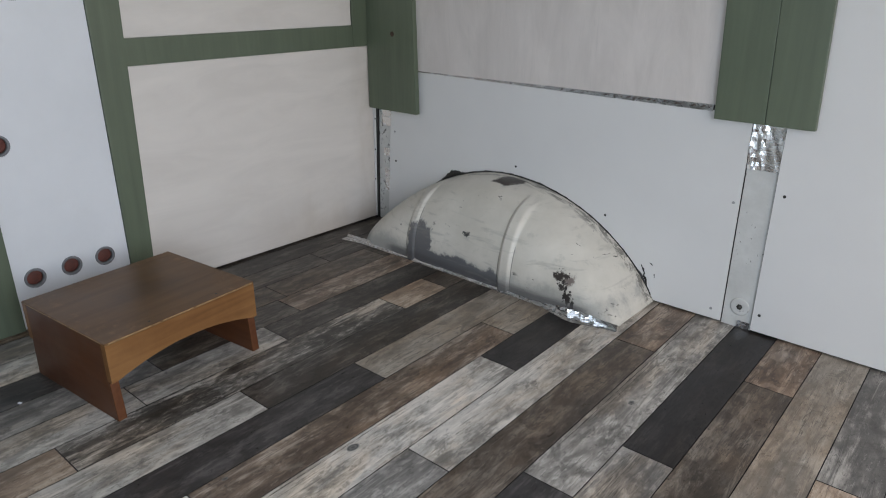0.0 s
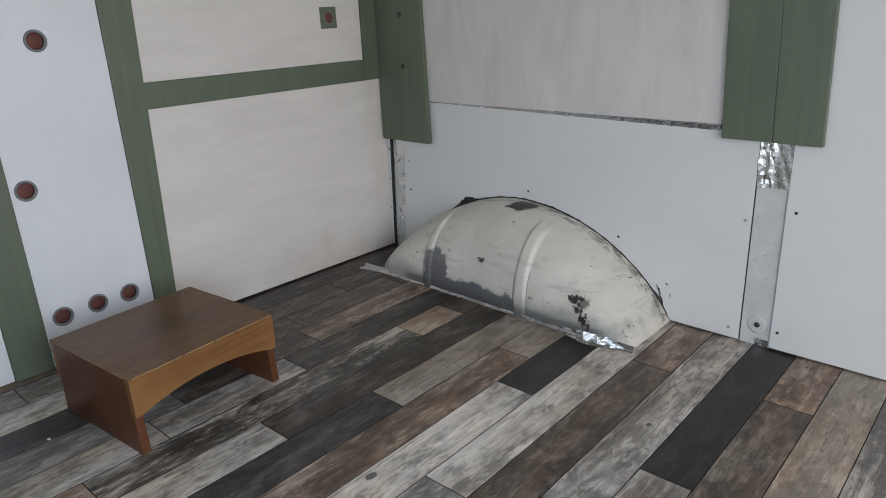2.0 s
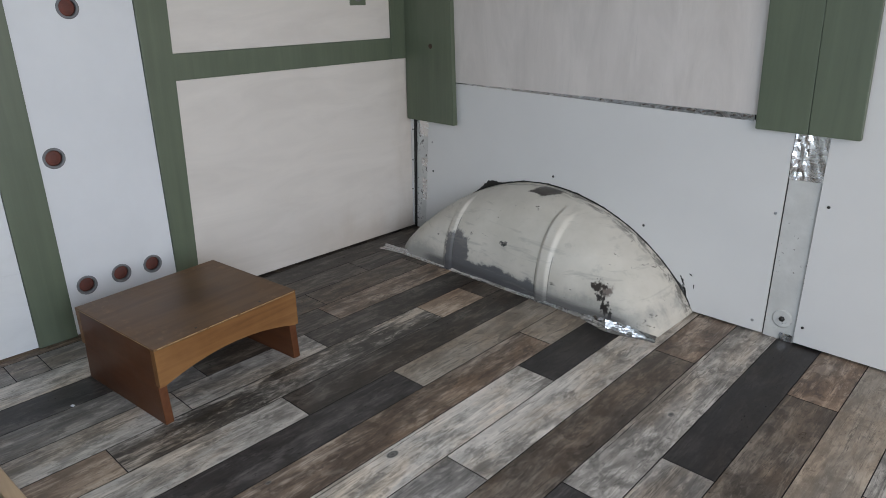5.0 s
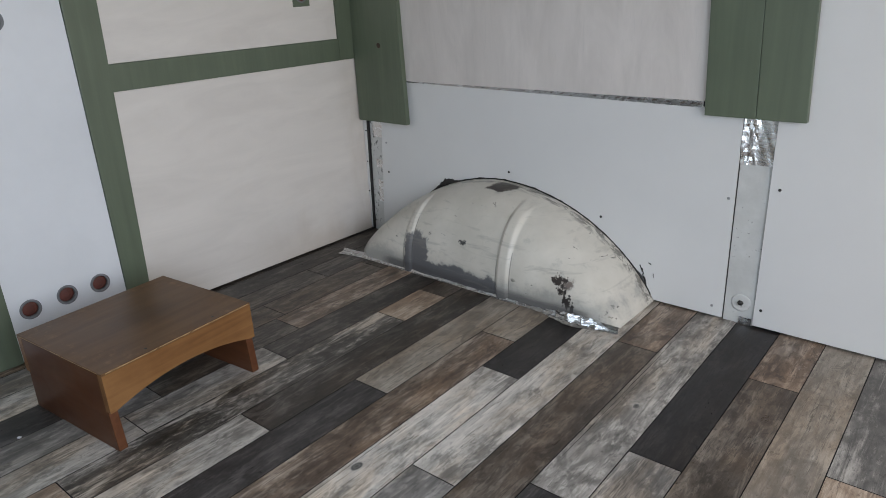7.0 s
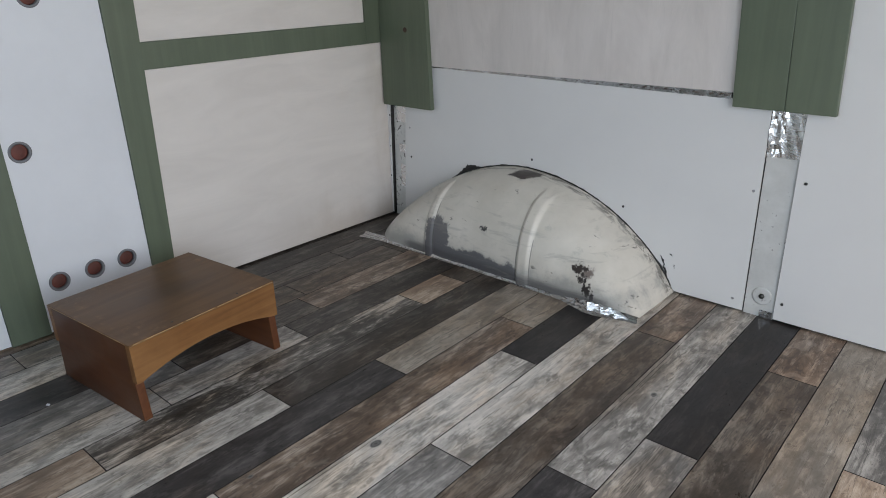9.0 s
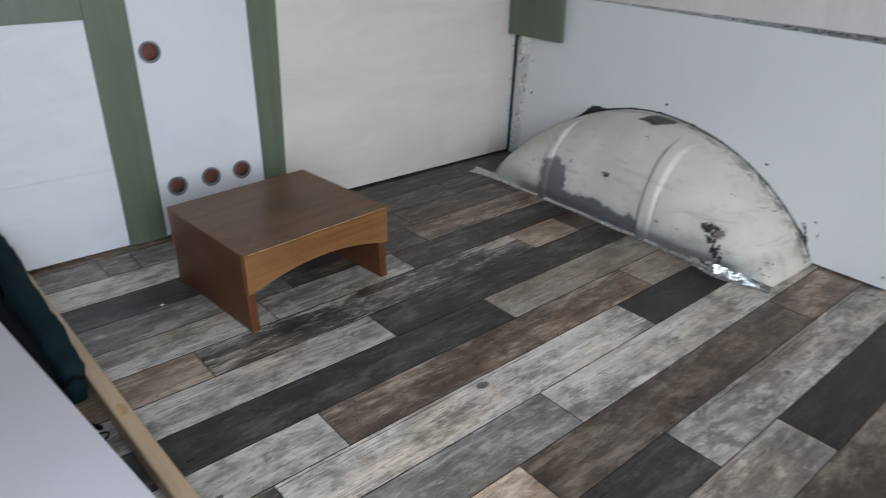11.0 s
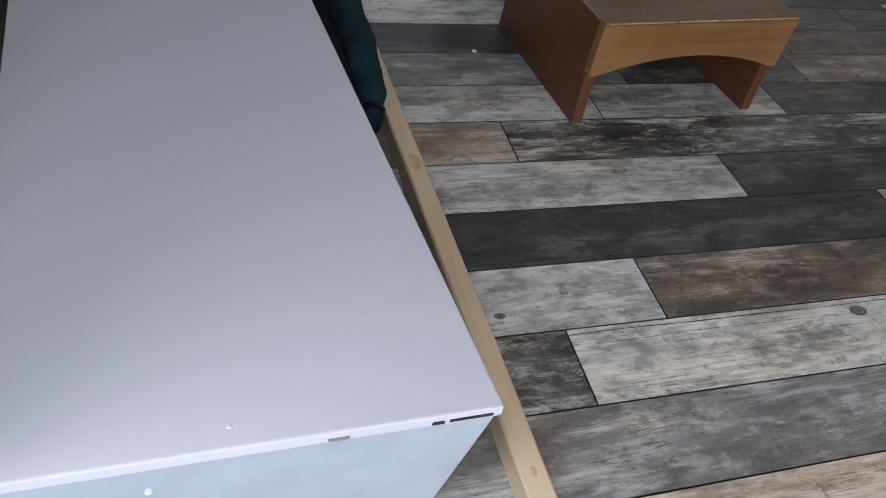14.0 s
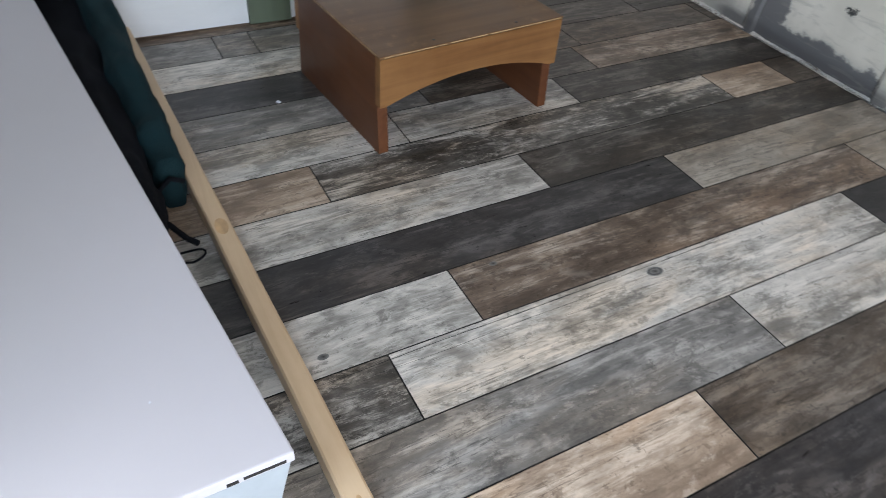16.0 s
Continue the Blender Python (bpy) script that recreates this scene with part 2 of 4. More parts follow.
def arch_paint():
    """Old off-white enamel: grey primer low down, scraped black and rusty places."""
    n = Nodes("old_enamel")
    v = n.coords()
    tc = n.node("ShaderNodeTexCoord")
    xyz = n.node("ShaderNodeSeparateXYZ", Vector=tc.outputs["Object"])
    x, y, z = xyz.outputs["X"], xyz.outputs["Y"], xyz.outputs["Z"]
    cloud, mid, fine = n.noise(v, 5, 5), n.noise(v, 22, 6, 0.7), n.noise(v, 75, 5, 0.7)
    col = n.ramp(cloud, [(0.3, (0.490, 0.462, 0.400)), (0.7, (0.645, 0.608, 0.540))])
    col = n.mix(n.math("MULTIPLY", n.step(mid, 0.56, 0.72), 0.45), col, (0.34, 0.34, 0.30))

    def within(value, low, high, soft):
        return n.math("MULTIPLY", n.step(value, low - soft, low + soft), n.step(value, high + soft, high - soft))

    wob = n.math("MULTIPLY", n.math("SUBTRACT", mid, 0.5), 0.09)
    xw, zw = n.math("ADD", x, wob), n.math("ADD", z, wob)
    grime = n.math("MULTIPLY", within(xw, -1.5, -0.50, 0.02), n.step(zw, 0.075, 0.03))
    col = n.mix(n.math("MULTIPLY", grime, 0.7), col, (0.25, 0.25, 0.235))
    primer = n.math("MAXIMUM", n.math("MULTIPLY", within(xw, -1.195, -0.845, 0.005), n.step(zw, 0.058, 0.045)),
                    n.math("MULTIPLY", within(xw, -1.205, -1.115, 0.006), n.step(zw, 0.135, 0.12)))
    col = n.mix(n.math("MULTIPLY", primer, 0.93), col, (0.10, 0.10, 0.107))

    def patch(cx, cz, rx, rz, low, high, tone, grit):
        a = n.math("POWER", n.math("DIVIDE", n.math("SUBTRACT", x, cx), rx), 2.0)
        b = n.math("POWER", n.math("DIVIDE", n.math("SUBTRACT", z, cz), rz), 2.0)
        d = n.math("ADD", n.math("ADD", a, b), n.math("MULTIPLY", n.math("SUBTRACT", grit, 0.5), 5.0))
        return n.mix(n.step(d, high, low), col, tone)

    rust = n.math("MULTIPLY", within(n.math("ADD", n.math("ADD", x, n.math("MULTIPLY", wob, 0.5)), n.math("MULTIPLY", y, -0.5)), -0.985 - 0.5 * 2.06, -0.915 - 0.5 * 2.06, 0.006), within(n.math("ADD", y, n.math("MULTIPLY", wob, 0.3)), 2.035, 2.092, 0.003))
    col = n.mix(rust, col, (0.030, 0.020, 0.014))
    col = patch(-0.655, 0.092, 0.026, 0.017, 0.5, 1.0, (0.03, 0.022, 0.018), fine)
    col = patch(-0.640, 0.070, 0.013, 0.016, 0.4, 0.8, (0.025, 0.02, 0.018), fine)
    col = patch(-0.618, 0.040, 0.010, 0.030, 0.3, 0.8, (0.025, 0.02, 0.018), fine)
    col = patch(-0.622, 0.085, 0.020, 0.022, 0.0, 0.7, (0.16, 0.13, 0.115), mid)
    col = patch(-0.630, 0.055, 0.006, 0.030, 0.3, 0.8, (0.02, 0.017, 0.015), fine)
    col = patch(-0.604, 0.024, 0.008, 0.022, 0.3, 0.8, (0.02, 0.017, 0.015), fine)
    for edge, top in ((-0.8065, 0.16), (-0.8535, 0.12), (-1.179, 0.20), (-1.217, 0.15)):
        crevice = n.math("MULTIPLY", within(n.math("ADD", x, n.math("MULTIPLY", wob, 0.04)), edge - 0.0012, edge + 0.0012, 0.0012), n.step(n.math("ADD", z, n.math("MULTIPLY", wob, 2.5)), top, top - 0.05))
        col = n.mix(n.math("MULTIPLY", crevice, 0.75), col, (0.07, 0.068, 0.062))
    col = patch(-0.985, 0.135, 0.020, 0.010, 0.2, 0.6, (0.03, 0.03, 0.03), fine)
    col = patch(-0.52, 0.03, 0.022, 0.02, 0.0, 0.4, (0.11, 0.11, 0.11), mid)
    scratch = n.noise(n.coords((30, 30, 85)), 1.0, 4, 0.6, 0.6)
    chips = n.math("MULTIPLY", n.step(scratch, 0.65, 0.69), n.step(n.noise(v, 9, 3), 0.53, 0.60))
    smear = n.noise(n.coords((9, 60, 60)), 1.0, 6, 0.7, 0.5)
    crest = n.math("MULTIPLY", n.step(n.math("ADD", y, n.math("MULTIPLY", smear, 0.05)), 2.090, 2.118), n.step(smear, 0.44, 0.56))
    col = n.mix(n.math("MULTIPLY", crest, 0.75), col, (0.06, 0.055, 0.048))
    # the foot blends to dark grey towards the floor
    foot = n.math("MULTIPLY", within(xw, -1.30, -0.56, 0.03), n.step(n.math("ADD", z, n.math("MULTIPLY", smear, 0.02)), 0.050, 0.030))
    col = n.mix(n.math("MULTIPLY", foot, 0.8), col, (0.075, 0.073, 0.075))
    col = n.mix(n.math("MULTIPLY", n.step(n.noise(n.coords((6, 6, 40)), 1.0, 5, 0.65, 0.8), 0.55, 0.68), 0.35), col, (0.24, 0.235, 0.21))
    col = n.mix(chips, col, (0.07, 0.065, 0.055))
    rough = n.ramp(mid, [(0.3, (0.28,) * 3), (0.7, (0.5,) * 3)])
    return n.finish(col, rough, 0, n.math("ADD", mid, n.math("MULTIPLY", fine, 0.4)), 0.2, 0.002)


def bare_metal_paint(name="scuffed_sheet_steel", dirt=0.60):
    """Off-white painted sheet steel with scuffs and dirt."""
    n = Nodes(name)
    v = n.coords()
    mid, fine = n.noise(v, 14, 6, 0.7), n.noise(v, 60, 5, 0.7)
    col = n.ramp(mid, [(0.3, (0.50, 0.50, 0.48)), (0.65, (0.62, 0.62, 0.60))])
    col = n.mix(n.math("MULTIPLY", n.step(fine, dirt, dirt + 0.06), n.step(mid, dirt - 0.10, dirt)), col, (0.10, 0.095, 0.09))
    return n.finish(col, 0.38, 0.1, fine, 0.15, 0.001)


def varnished(name, low, high, along, blot=None):
    n = Nodes(name)
    scale = {"x": (2.5, 34, 34), "y": (34, 2.5, 34), "z": (34, 34, 2.5)}[along]
    grain = n.noise(n.coords(scale), 1.0, 6, 0.6, 0.9)
    cloud = n.noise(n.coords(), 7, 4)
    f = n.math("ADD", n.math("MULTIPLY", grain, 0.6), n.math("MULTIPLY", cloud, 0.4))
    col = n.ramp(f, [(0.34, low), (0.62, high)])
    worn = n.step(n.noise(n.coords(), 16, 6, 0.7), 0.64, 0.74)
    col = n.mix(n.math("MULTIPLY", worn, 0.5), col, tuple(c * 0.45 for c in low))
    rough = n.ramp(cloud, [(0.3, (0.30,) * 3), (0.7, (0.48,) * 3)])
    if blot is not None:
        tc = n.node("ShaderNodeTexCoord")
        away = n.node("ShaderNodeVectorMath", Vector=tc.outputs["Object"])
        away.operation = "DISTANCE"
        away.inputs[1].default_value = blot
        d = n.math("ADD", away.outputs["Value"], n.math("MULTIPLY", n.math("SUBTRACT", cloud, 0.5), 0.12))
        col = n.mix(n.math("MULTIPLY", n.step(d, 0.085, 0.02), 0.45), col, tuple(c * 0.55 for c in low))
        scuff = n.math("MULTIPLY", n.step(d, 0.12, 0.19), n.step(n.noise(n.coords(), 45, 6, 0.75), 0.52, 0.66))
        col = n.mix(n.math("MULTIPLY", scuff, 0.35), col, tuple(min(1, c * 2.0) for c in high))
    return n.finish(col, rough, 0, grain, 0.12, 0.001, 0.3)


def foil(name="aluminium_foil_tape", tone=0.80):
    n = Nodes(name)
    v = n.coords()
    soft = n.noise(n.coords((0.5, 1, 1)), 42, 5, 0.6, 1.2)
    fold = n.node("ShaderNodeTexNoise", Vector=n.coords((1, 1, 0.6)), Scale=24.0, Detail=3.0)
    fold.noise_type = "RIDGED_MULTIFRACTAL"
    h = n.math("ADD", n.math("MULTIPLY", fold.outputs["Fac"], 0.6), n.math("MULTIPLY", soft, 1.2))
    return n.finish((tone, tone, tone), n.ramp(soft, [(0.3, (0.16,) * 3), (0.7, (0.34,) * 3)]), 1.0, h, 0.22, 0.002)


def fabric(name, colour, spread=0.3):
    n = Nodes(name)
    v = n.coords()
    weave = n.noise(v, 420, 2)
    fold = n.noise(v, 16, 5)
    col = n.ramp(fold, [(0.3, tuple(c * (1 - spread) for c in colour)), (0.7, tuple(c * (1 + spread) for c in colour))])
    return n.finish(col, 0.85, 0, n.math("ADD", n.math("MULTIPLY", fold, 2.0), weave), 0.6, 0.004, 0.15)


GREEN = painted_board("sage_green_paint", (0.086, 0.107, 0.070), (0.113, 0.137, 0.091), 0.42)
WASH = whitewash("whitewashed_ply")
LOWER = plain("white_panel_paint", (0.645, 0.638, 0.625), 0.42, 0, 0.03, 3.0, 220, 0.06)
CREAM = marbled("thin_cream_paint", (0.645, 0.597, 0.55), (0.612, 0.565, 0.52), True)
BLUISH = marbled("thin_white_paint", (0.68, 0.685, 0.69), (0.64, 0.645, 0.65))
COLUMN = plain("white_column_paint", (0.66, 0.665, 0.68), 0.45, 0, 0.05, 4.0, 160, 0.08)
ENAMEL = arch_paint()
STEEL = bare_metal_paint()
DIRTY_STEEL = bare_metal_paint("dirty_sheet_steel", 0.53)
FOIL = foil()
DULL_FOIL = foil("dull_foil_tape", 0.52)
# near-black colour stands in for shade behind the boards and in the locker
DARK = plain("void_shade", (0.012, 0.012, 0.012), 0.8)
SEALANT_GAP = plain("black_sealant_and_gap", (0.014, 0.013, 0.012), 0.6, 0, 0.4, 60, 200, 0.5)
RIM = plain("grey_edge_and_shade", (0.16, 0.16, 0.165), 0.6, 0, 0.25, 40)
REDDISH = plain("red_brown_backing", (0.13, 0.040, 0.028), 0.7, 0, 0.35, 30, 250, 0.5)
BROWN_HOLE = plain("brown_hole", (0.055, 0.030, 0.020), 0.7, 0, 0.3, 60)
SCREW = plain("dark_screw", (0.05, 0.048, 0.045), 0.4, 0.7, 0.3, 90)
ZINC = plain("zinc_screw", (0.40, 0.40, 0.40), 0.35, 0.9, 0.3, 90)
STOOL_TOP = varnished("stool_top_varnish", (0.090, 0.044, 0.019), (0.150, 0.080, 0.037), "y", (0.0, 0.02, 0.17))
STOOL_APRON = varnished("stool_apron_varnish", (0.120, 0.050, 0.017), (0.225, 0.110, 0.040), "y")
# red-brown varnish, darkened so that the sides look turned from the light
STOOL_SIDE_SHADED = varnished("stool_side_varnish_shaded", (0.062, 0.021, 0.009), (0.105, 0.038, 0.015), "x")
WORN = plain("worn_wood_edge", (0.36, 0.24, 0.12), 0.6, 0, 0.4, 60)
PINE = varnished("planed_pine", (0.52, 0.36, 0.22), (0.65, 0.48, 0.31), "x")
PINE_KNOT = plain("pine_knot", (0.52, 0.33, 0.17), 0.55, 0, 0.3, 60)
BLACK_CLOTH = fabric("black_nylon", (0.0032, 0.0038, 0.0062))
TEAL_CLOTH = fabric("dark_teal_nylon", (0.0055, 0.020, 0.024))
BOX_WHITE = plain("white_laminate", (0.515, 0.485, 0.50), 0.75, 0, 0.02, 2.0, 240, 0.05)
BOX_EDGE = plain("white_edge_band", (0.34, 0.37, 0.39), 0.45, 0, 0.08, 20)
GREY_PLASTIC = plain("grey_plastic", (0.24, 0.25, 0.27), 0.45, 0, 0.12, 10)
PALE_BLUE = plain("pale_blue_end", (0.42, 0.52, 0.58), 0.5, 0, 0.1, 20)
LABEL = plain("white_label", (0.62, 0.63, 0.66), 0.5, 0, 0.1, 40)
HEADLINER = plain("pale_ceiling_lining", (0.48, 0.48, 0.46), 0.8, 0, 0.08, 4)
SOUTHWALL = marbled("pale_green_white_wall", (0.55, 0.60, 0.56), (0.48, 0.53, 0.46))
CONCRETE = plain("bounce_paving", (0.22, 0.215, 0.205), 0.85, 0, 0.3, 1.5, 40, 0.5)


def knot_wood():
    """End grain of a knot: rings from a dark heart to a dark bark line."""
    n = Nodes("plank_knot")
    tc = n.node("ShaderNodeTexCoord")
    away = n.node("ShaderNodeVectorMath", Vector=tc.outputs["Object"])
    away.operation = "LENGTH"
    fine = n.noise(tc.outputs["Object"], 260, 5, 0.7)
    d = n.math("ADD", n.math("MULTIPLY", away.outputs["Value"], 90.0), n.math("MULTIPLY", n.math("SUBTRACT", fine, 0.5), 0.7))
    col = n.ramp(d, [(0.0, (0.035, 0.032, 0.029)), (0.25, (0.10, 0.095, 0.088)), (0.5, (0.17, 0.163, 0.155)), (0.72, (0.05, 0.046, 0.042)), (0.95, (0.22, 0.215, 0.205))])
    return n.finish(col, 0.5, 0, fine, 0.3, 0.0006, 0.3)


KNOT = knot_wood()
UNDERLAY = plain("joint_shadow", (0.016, 0.015, 0.014), 0.9)


# ---- mesh helpers ----
def part(name, bm, material, parent=None, label="", smooth=False):
    """One mesh object from a bmesh, under its thing if one is given."""
    me = bpy.data.meshes.new(name)
    bmesh.ops.recalc_face_normals(bm, faces=bm.faces)
    bm.to_mesh(me)
    bm.free()
    if smooth:
        for p in me.polygons:
            p.use_smooth = True
    me.materials.append(material)
    ob = new(name, me)
    if parent is not None:
        ob.parent = parent
    if label:
        ob["label"] = label
    return ob


def empty(name, m=None):
    ob = new(name)
    ob.empty_display_size = 0.1
    if m is not None:
        ob.matrix_world = m
    return ob


def block(x0, x1, y0, y1, z0, z1, bevel=0.0, segments=2):
    bm = bmesh.new()
    bmesh.ops.create_cube(bm, size=1)
    for v in bm.verts:
        v.co = ((x0 + x1) / 2 + v.co.x * (x1 - x0), (y0 + y1) / 2 + v.co.y * (y1 - y0), (z0 + z1) / 2 + v.co.z * (z1 - z0))
    if bevel:
        bmesh.ops.bevel(bm, geom=bm.edges[:], offset=bevel, segments=segments, affect="EDGES", profile=0.6)
    return bm


def disc(radius, depth, n=24, dome=0.0):
    """A disc standing on z = 0, with an edge and a slight dome."""
    bm = bmesh.new()
    rings = [(radius, 0), (radius, depth * 0.6), (radius * 0.86, depth), (radius * 0.4, depth + dome)]
    loops = [[bm.verts.new((r * math.cos(a), r * math.sin(a), z)) for a in (2 * math.pi * i / n for i in range(n))] for r, z in rings]
    for a, b in zip(loops, loops[1:]):
        for i in range(n):
            bm.faces.new((a[i], a[(i + 1) % n], b[(i + 1) % n], b[i]))
    bm.faces.new(loops[-1])
    bm.faces.new(loops[0][::-1])
    return bm


def ring(inner, outer, depth, n=32):
    bm = bmesh.new()
    rows = []
    for r, z in ((inner, -depth), (inner, 0.0008), ((inner + outer) / 2, 0.0022), (outer, 0.0006), (outer, -depth)):
        rows.append([bm.verts.new((r * math.cos(2 * math.pi * i / n), r * math.sin(2 * math.pi * i / n), z)) for i in range(n)])
    for a, b in zip(rows, rows[1:] + rows[:1]):
        for i in range(n):
            bm.faces.new((a[i], a[(i + 1) % n], b[(i + 1) % n], b[i]))
    return bm


def loft(sections, n=28, wrinkle=0.0, seed=0.0, power=2.4):
    """A closed tube through sections of (x, y, z, width, height, lean)."""
    bm = bmesh.new()
    loops = []
    for k, (x, y, z, w, h, lean) in enumerate(sections):
        loop = []
        for i in range(n):
            a = 2 * math.pi * i / n
            c, s = math.cos(a), math.sin(a)
            u = math.copysign(abs(c) ** (2 / power), c) * w / 2
            v = math.copysign(abs(s) ** (2 / power), s) * h / 2
            d = 1 + wrinkle * (noise.noise(Vector((x * 14 + seed, u * 30, v * 30))) + 0.5 * noise.noise(Vector((x * 40, u * 55 + seed, v * 55))))
            loop.append(bm.verts.new((x, y + u * d + lean * v, max(0.004, z + v * d))))
        loops.append(loop)
    for a, b in zip(loops, loops[1:]):
        for i in range(n):
            bm.faces.new((a[i], a[(i + 1) % n], b[(i + 1) % n], b[i]))
    bm.faces.new(loops[0])
    bm.faces.new(loops[-1])
    return bm


def smooth_sections(rows, steps=6):
    """More sections between the given ones, eased."""
    out = []
    for a, b in zip(rows, rows[1:]):
        for i in range(steps):
            f = i / steps
            e = f * f * (3 - 2 * f)
            out.append(tuple([a[0] + (b[0] - a[0]) * f] + [p + (q - p) * e for p, q in zip(a[1:], b[1:])]))
    return out + [rows[-1]]


def tube(points, radius, n=8):
    """A round cord through points."""
    bm = bmesh.new()
    pts = [Vector(p) for p in points]
    loops = []
    for i, p in enumerate(pts):
        d = (pts[min(i + 1, len(pts) - 1)] - pts[max(i - 1, 0)]).normalized()
        side = d.cross(Vector((0, 0, 1)))
        side = side.normalized() if side.length > 1e-4 else Vector((1, 0, 0))
        up = side.cross(d)
        loops.append([bm.verts.new(p + radius * (math.cos(2 * math.pi * k / n) * side + math.sin(2 * math.pi * k / n) * up)) for k in range(n)])
    for a, b in zip(loops, loops[1:]):
        for k in range(n):
            bm.faces.new((a[k], a[(k + 1) % n], b[(k + 1) % n], b[k]))
    bm.faces.new(loops[0])
    bm.faces.new(loops[-1])
    return bm


# ---- the place: a van's load room ----
WEST, NORTH, SOUTH, EAST, TOP = -1.592, 2.110, -0.120, 1.200, 1.900

# unseen ground sheet, added to bounce daylight in through the openings
ground = part("ground", block(-60, 60, -60, 60, -0.70, -0.60), CONCRETE)
tagged(ground, "unseen grey ground around the van, added for bounce light", "ground", kind="structure")

floor = part("floor", block(-2.40, EAST, SOUTH - 0.02, NORTH + 0.06, -0.05, -0.009), UNDERLAY)
tagged(floor, "wood-look vinyl plank floor in mixed greys and browns", "floor", kind="structure")

ceiling = part("ceiling", block(-2.40, EAST, SOUTH - 0.08, NORTH + 0.08, TOP, TOP + 0.04), HEADLINER)
tagged(ceiling, "plain pale lined van ceiling", "ceiling", kind="structure")


def opening_wall(name, axis, at0, at1, a0, a1, o0, o1, oz, z0, material, label):
    """A wall with a door opening from o0 to o1 up to oz, in one mesh."""
    bm = bmesh.new()
    for u0, u1, v0, v1 in ((a0, o0, z0, TOP), (o1, a1, z0, TOP), (o0, o1, oz, TOP)):
        b = block(at0, at1, u0, u1, v0, v1) if axis == "x" else block(u0, u1, at0, at1, v0, v1)
        me = bpy.data.meshes.new("piece")
        b.to_mesh(me)
        b.free()
        bm.from_mesh(me)
        bpy.data.meshes.remove(me)
    return tagged(part(name, bm, material), label, "wall", kind="structure")


# the door opening is unseen, added to let the side fill in
opening_wall("wall_south", "y", SOUTH - 0.05, SOUTH, -1.61, EAST, -0.60, 0.28, 1.70, -0.05, SOUTHWALL,
             "pale painted side wall with an unseen door opening for the fill")
opening_wall("wall_east", "x", EAST - 0.05, EAST, SOUTH + 0.002, NORTH, SOUTH + 0.18, NORTH - 0.18, 1.80, -0.05, LOWER,
             "rear end with the doors standing open")

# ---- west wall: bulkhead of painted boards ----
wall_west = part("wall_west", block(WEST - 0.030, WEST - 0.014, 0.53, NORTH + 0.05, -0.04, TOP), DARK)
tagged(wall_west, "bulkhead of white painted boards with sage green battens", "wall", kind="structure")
# the locker behind the opening in the bulkhead; its shade is painted as near-black walls
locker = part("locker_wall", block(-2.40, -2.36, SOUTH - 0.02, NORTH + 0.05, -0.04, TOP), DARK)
tagged(locker, "locker wall behind the bulkhead, near-black for shade", "wall", kind="structure")
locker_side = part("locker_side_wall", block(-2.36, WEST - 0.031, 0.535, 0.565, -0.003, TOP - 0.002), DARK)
tagged(locker_side, "locker side behind the bulkhead, near-black for shade", "wall", kind="structure")
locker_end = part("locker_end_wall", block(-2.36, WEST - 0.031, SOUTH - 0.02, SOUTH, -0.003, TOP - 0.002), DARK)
tagged(locker_end, "locker end behind the bulkhead, near-black for shade", "wall", kind="structure")

HOLE_R = 0.0235


def drilled_plate(u0, u1, v0, v1, holes, radius, thick, n=32):
    """A plate in the y-z plane facing +x, from u0 to u1 and v0 to v1, with round holes."""
    bm = bmesh.new()

    def quad(a, b, c, d):
        bm.faces.new([bm.verts.new((0, *p)) for p in (a, b, c, d)])

    half = radius * 1.25
    bands = {}
    for u, v in holes:
        key = next((k for k in bands if abs(k - v) < half), v)
        bands.setdefault(key, []).append((u, v))
    v_at = v0
    for key in sorted(bands):
        row = sorted(bands[key])
        low, high = min(v for _, v in row) - half, max(v for _, v in row) + half
        quad((u0, v_at), (u1, v_at), (u1, low), (u0, low))
        u_at = u0
        for u, v in row:
            quad((u_at, low), (u - half, low), (u - half, high), (u_at, high))
            inner, outer = [], []
            for i in range(n):
                a = 2 * math.pi * (i + 0.5) / n
                c, s = math.cos(a), math.sin(a)
                m = max(abs(c), abs(s))
                inner.append((u + radius * c, v + radius * s))
                pu, pv = u + half * c / m, v + half * s / m
                outer.append((pu, low if pv < v - half * 0.999 else high if pv > v + half * 0.999 else pv))
            for i in range(n):
                j = (i + 1) % n
                quad(inner[i], inner[j], outer[j], outer[i])
            for cu in (-1, 1):
                for cv in (-1, 1):
                    corner = (u + cu * half, low if cv < 0 else high)
                    near = sorted(outer, key=lambda p: (p[0] - corner[0]) ** 2 + (p[1] - corner[1]) ** 2)[:2]
                    bm.faces.new([bm.verts.new((0, *p)) for p in (near[0], near[1], corner)])
            u_at = u + half
        quad((u_at, low), (u1, low), (u1, high), (u_at, high))
        v_at = high
    quad((u0, v_at), (u1, v_at), (u1, v1), (u0, v1))
    bmesh.ops.remove_doubles(bm, verts=bm.verts, dist=1e-5)
    made = bmesh.ops.extrude_face_region(bm, geom=bm.faces[:])
    for v in made["geom"]:
        if isinstance(v, bmesh.types.BMVert):
            v.co.x -= thick
    bmesh.ops.translate(bm, verts=bm.verts, vec=(WEST, 0, 0))
    return bm


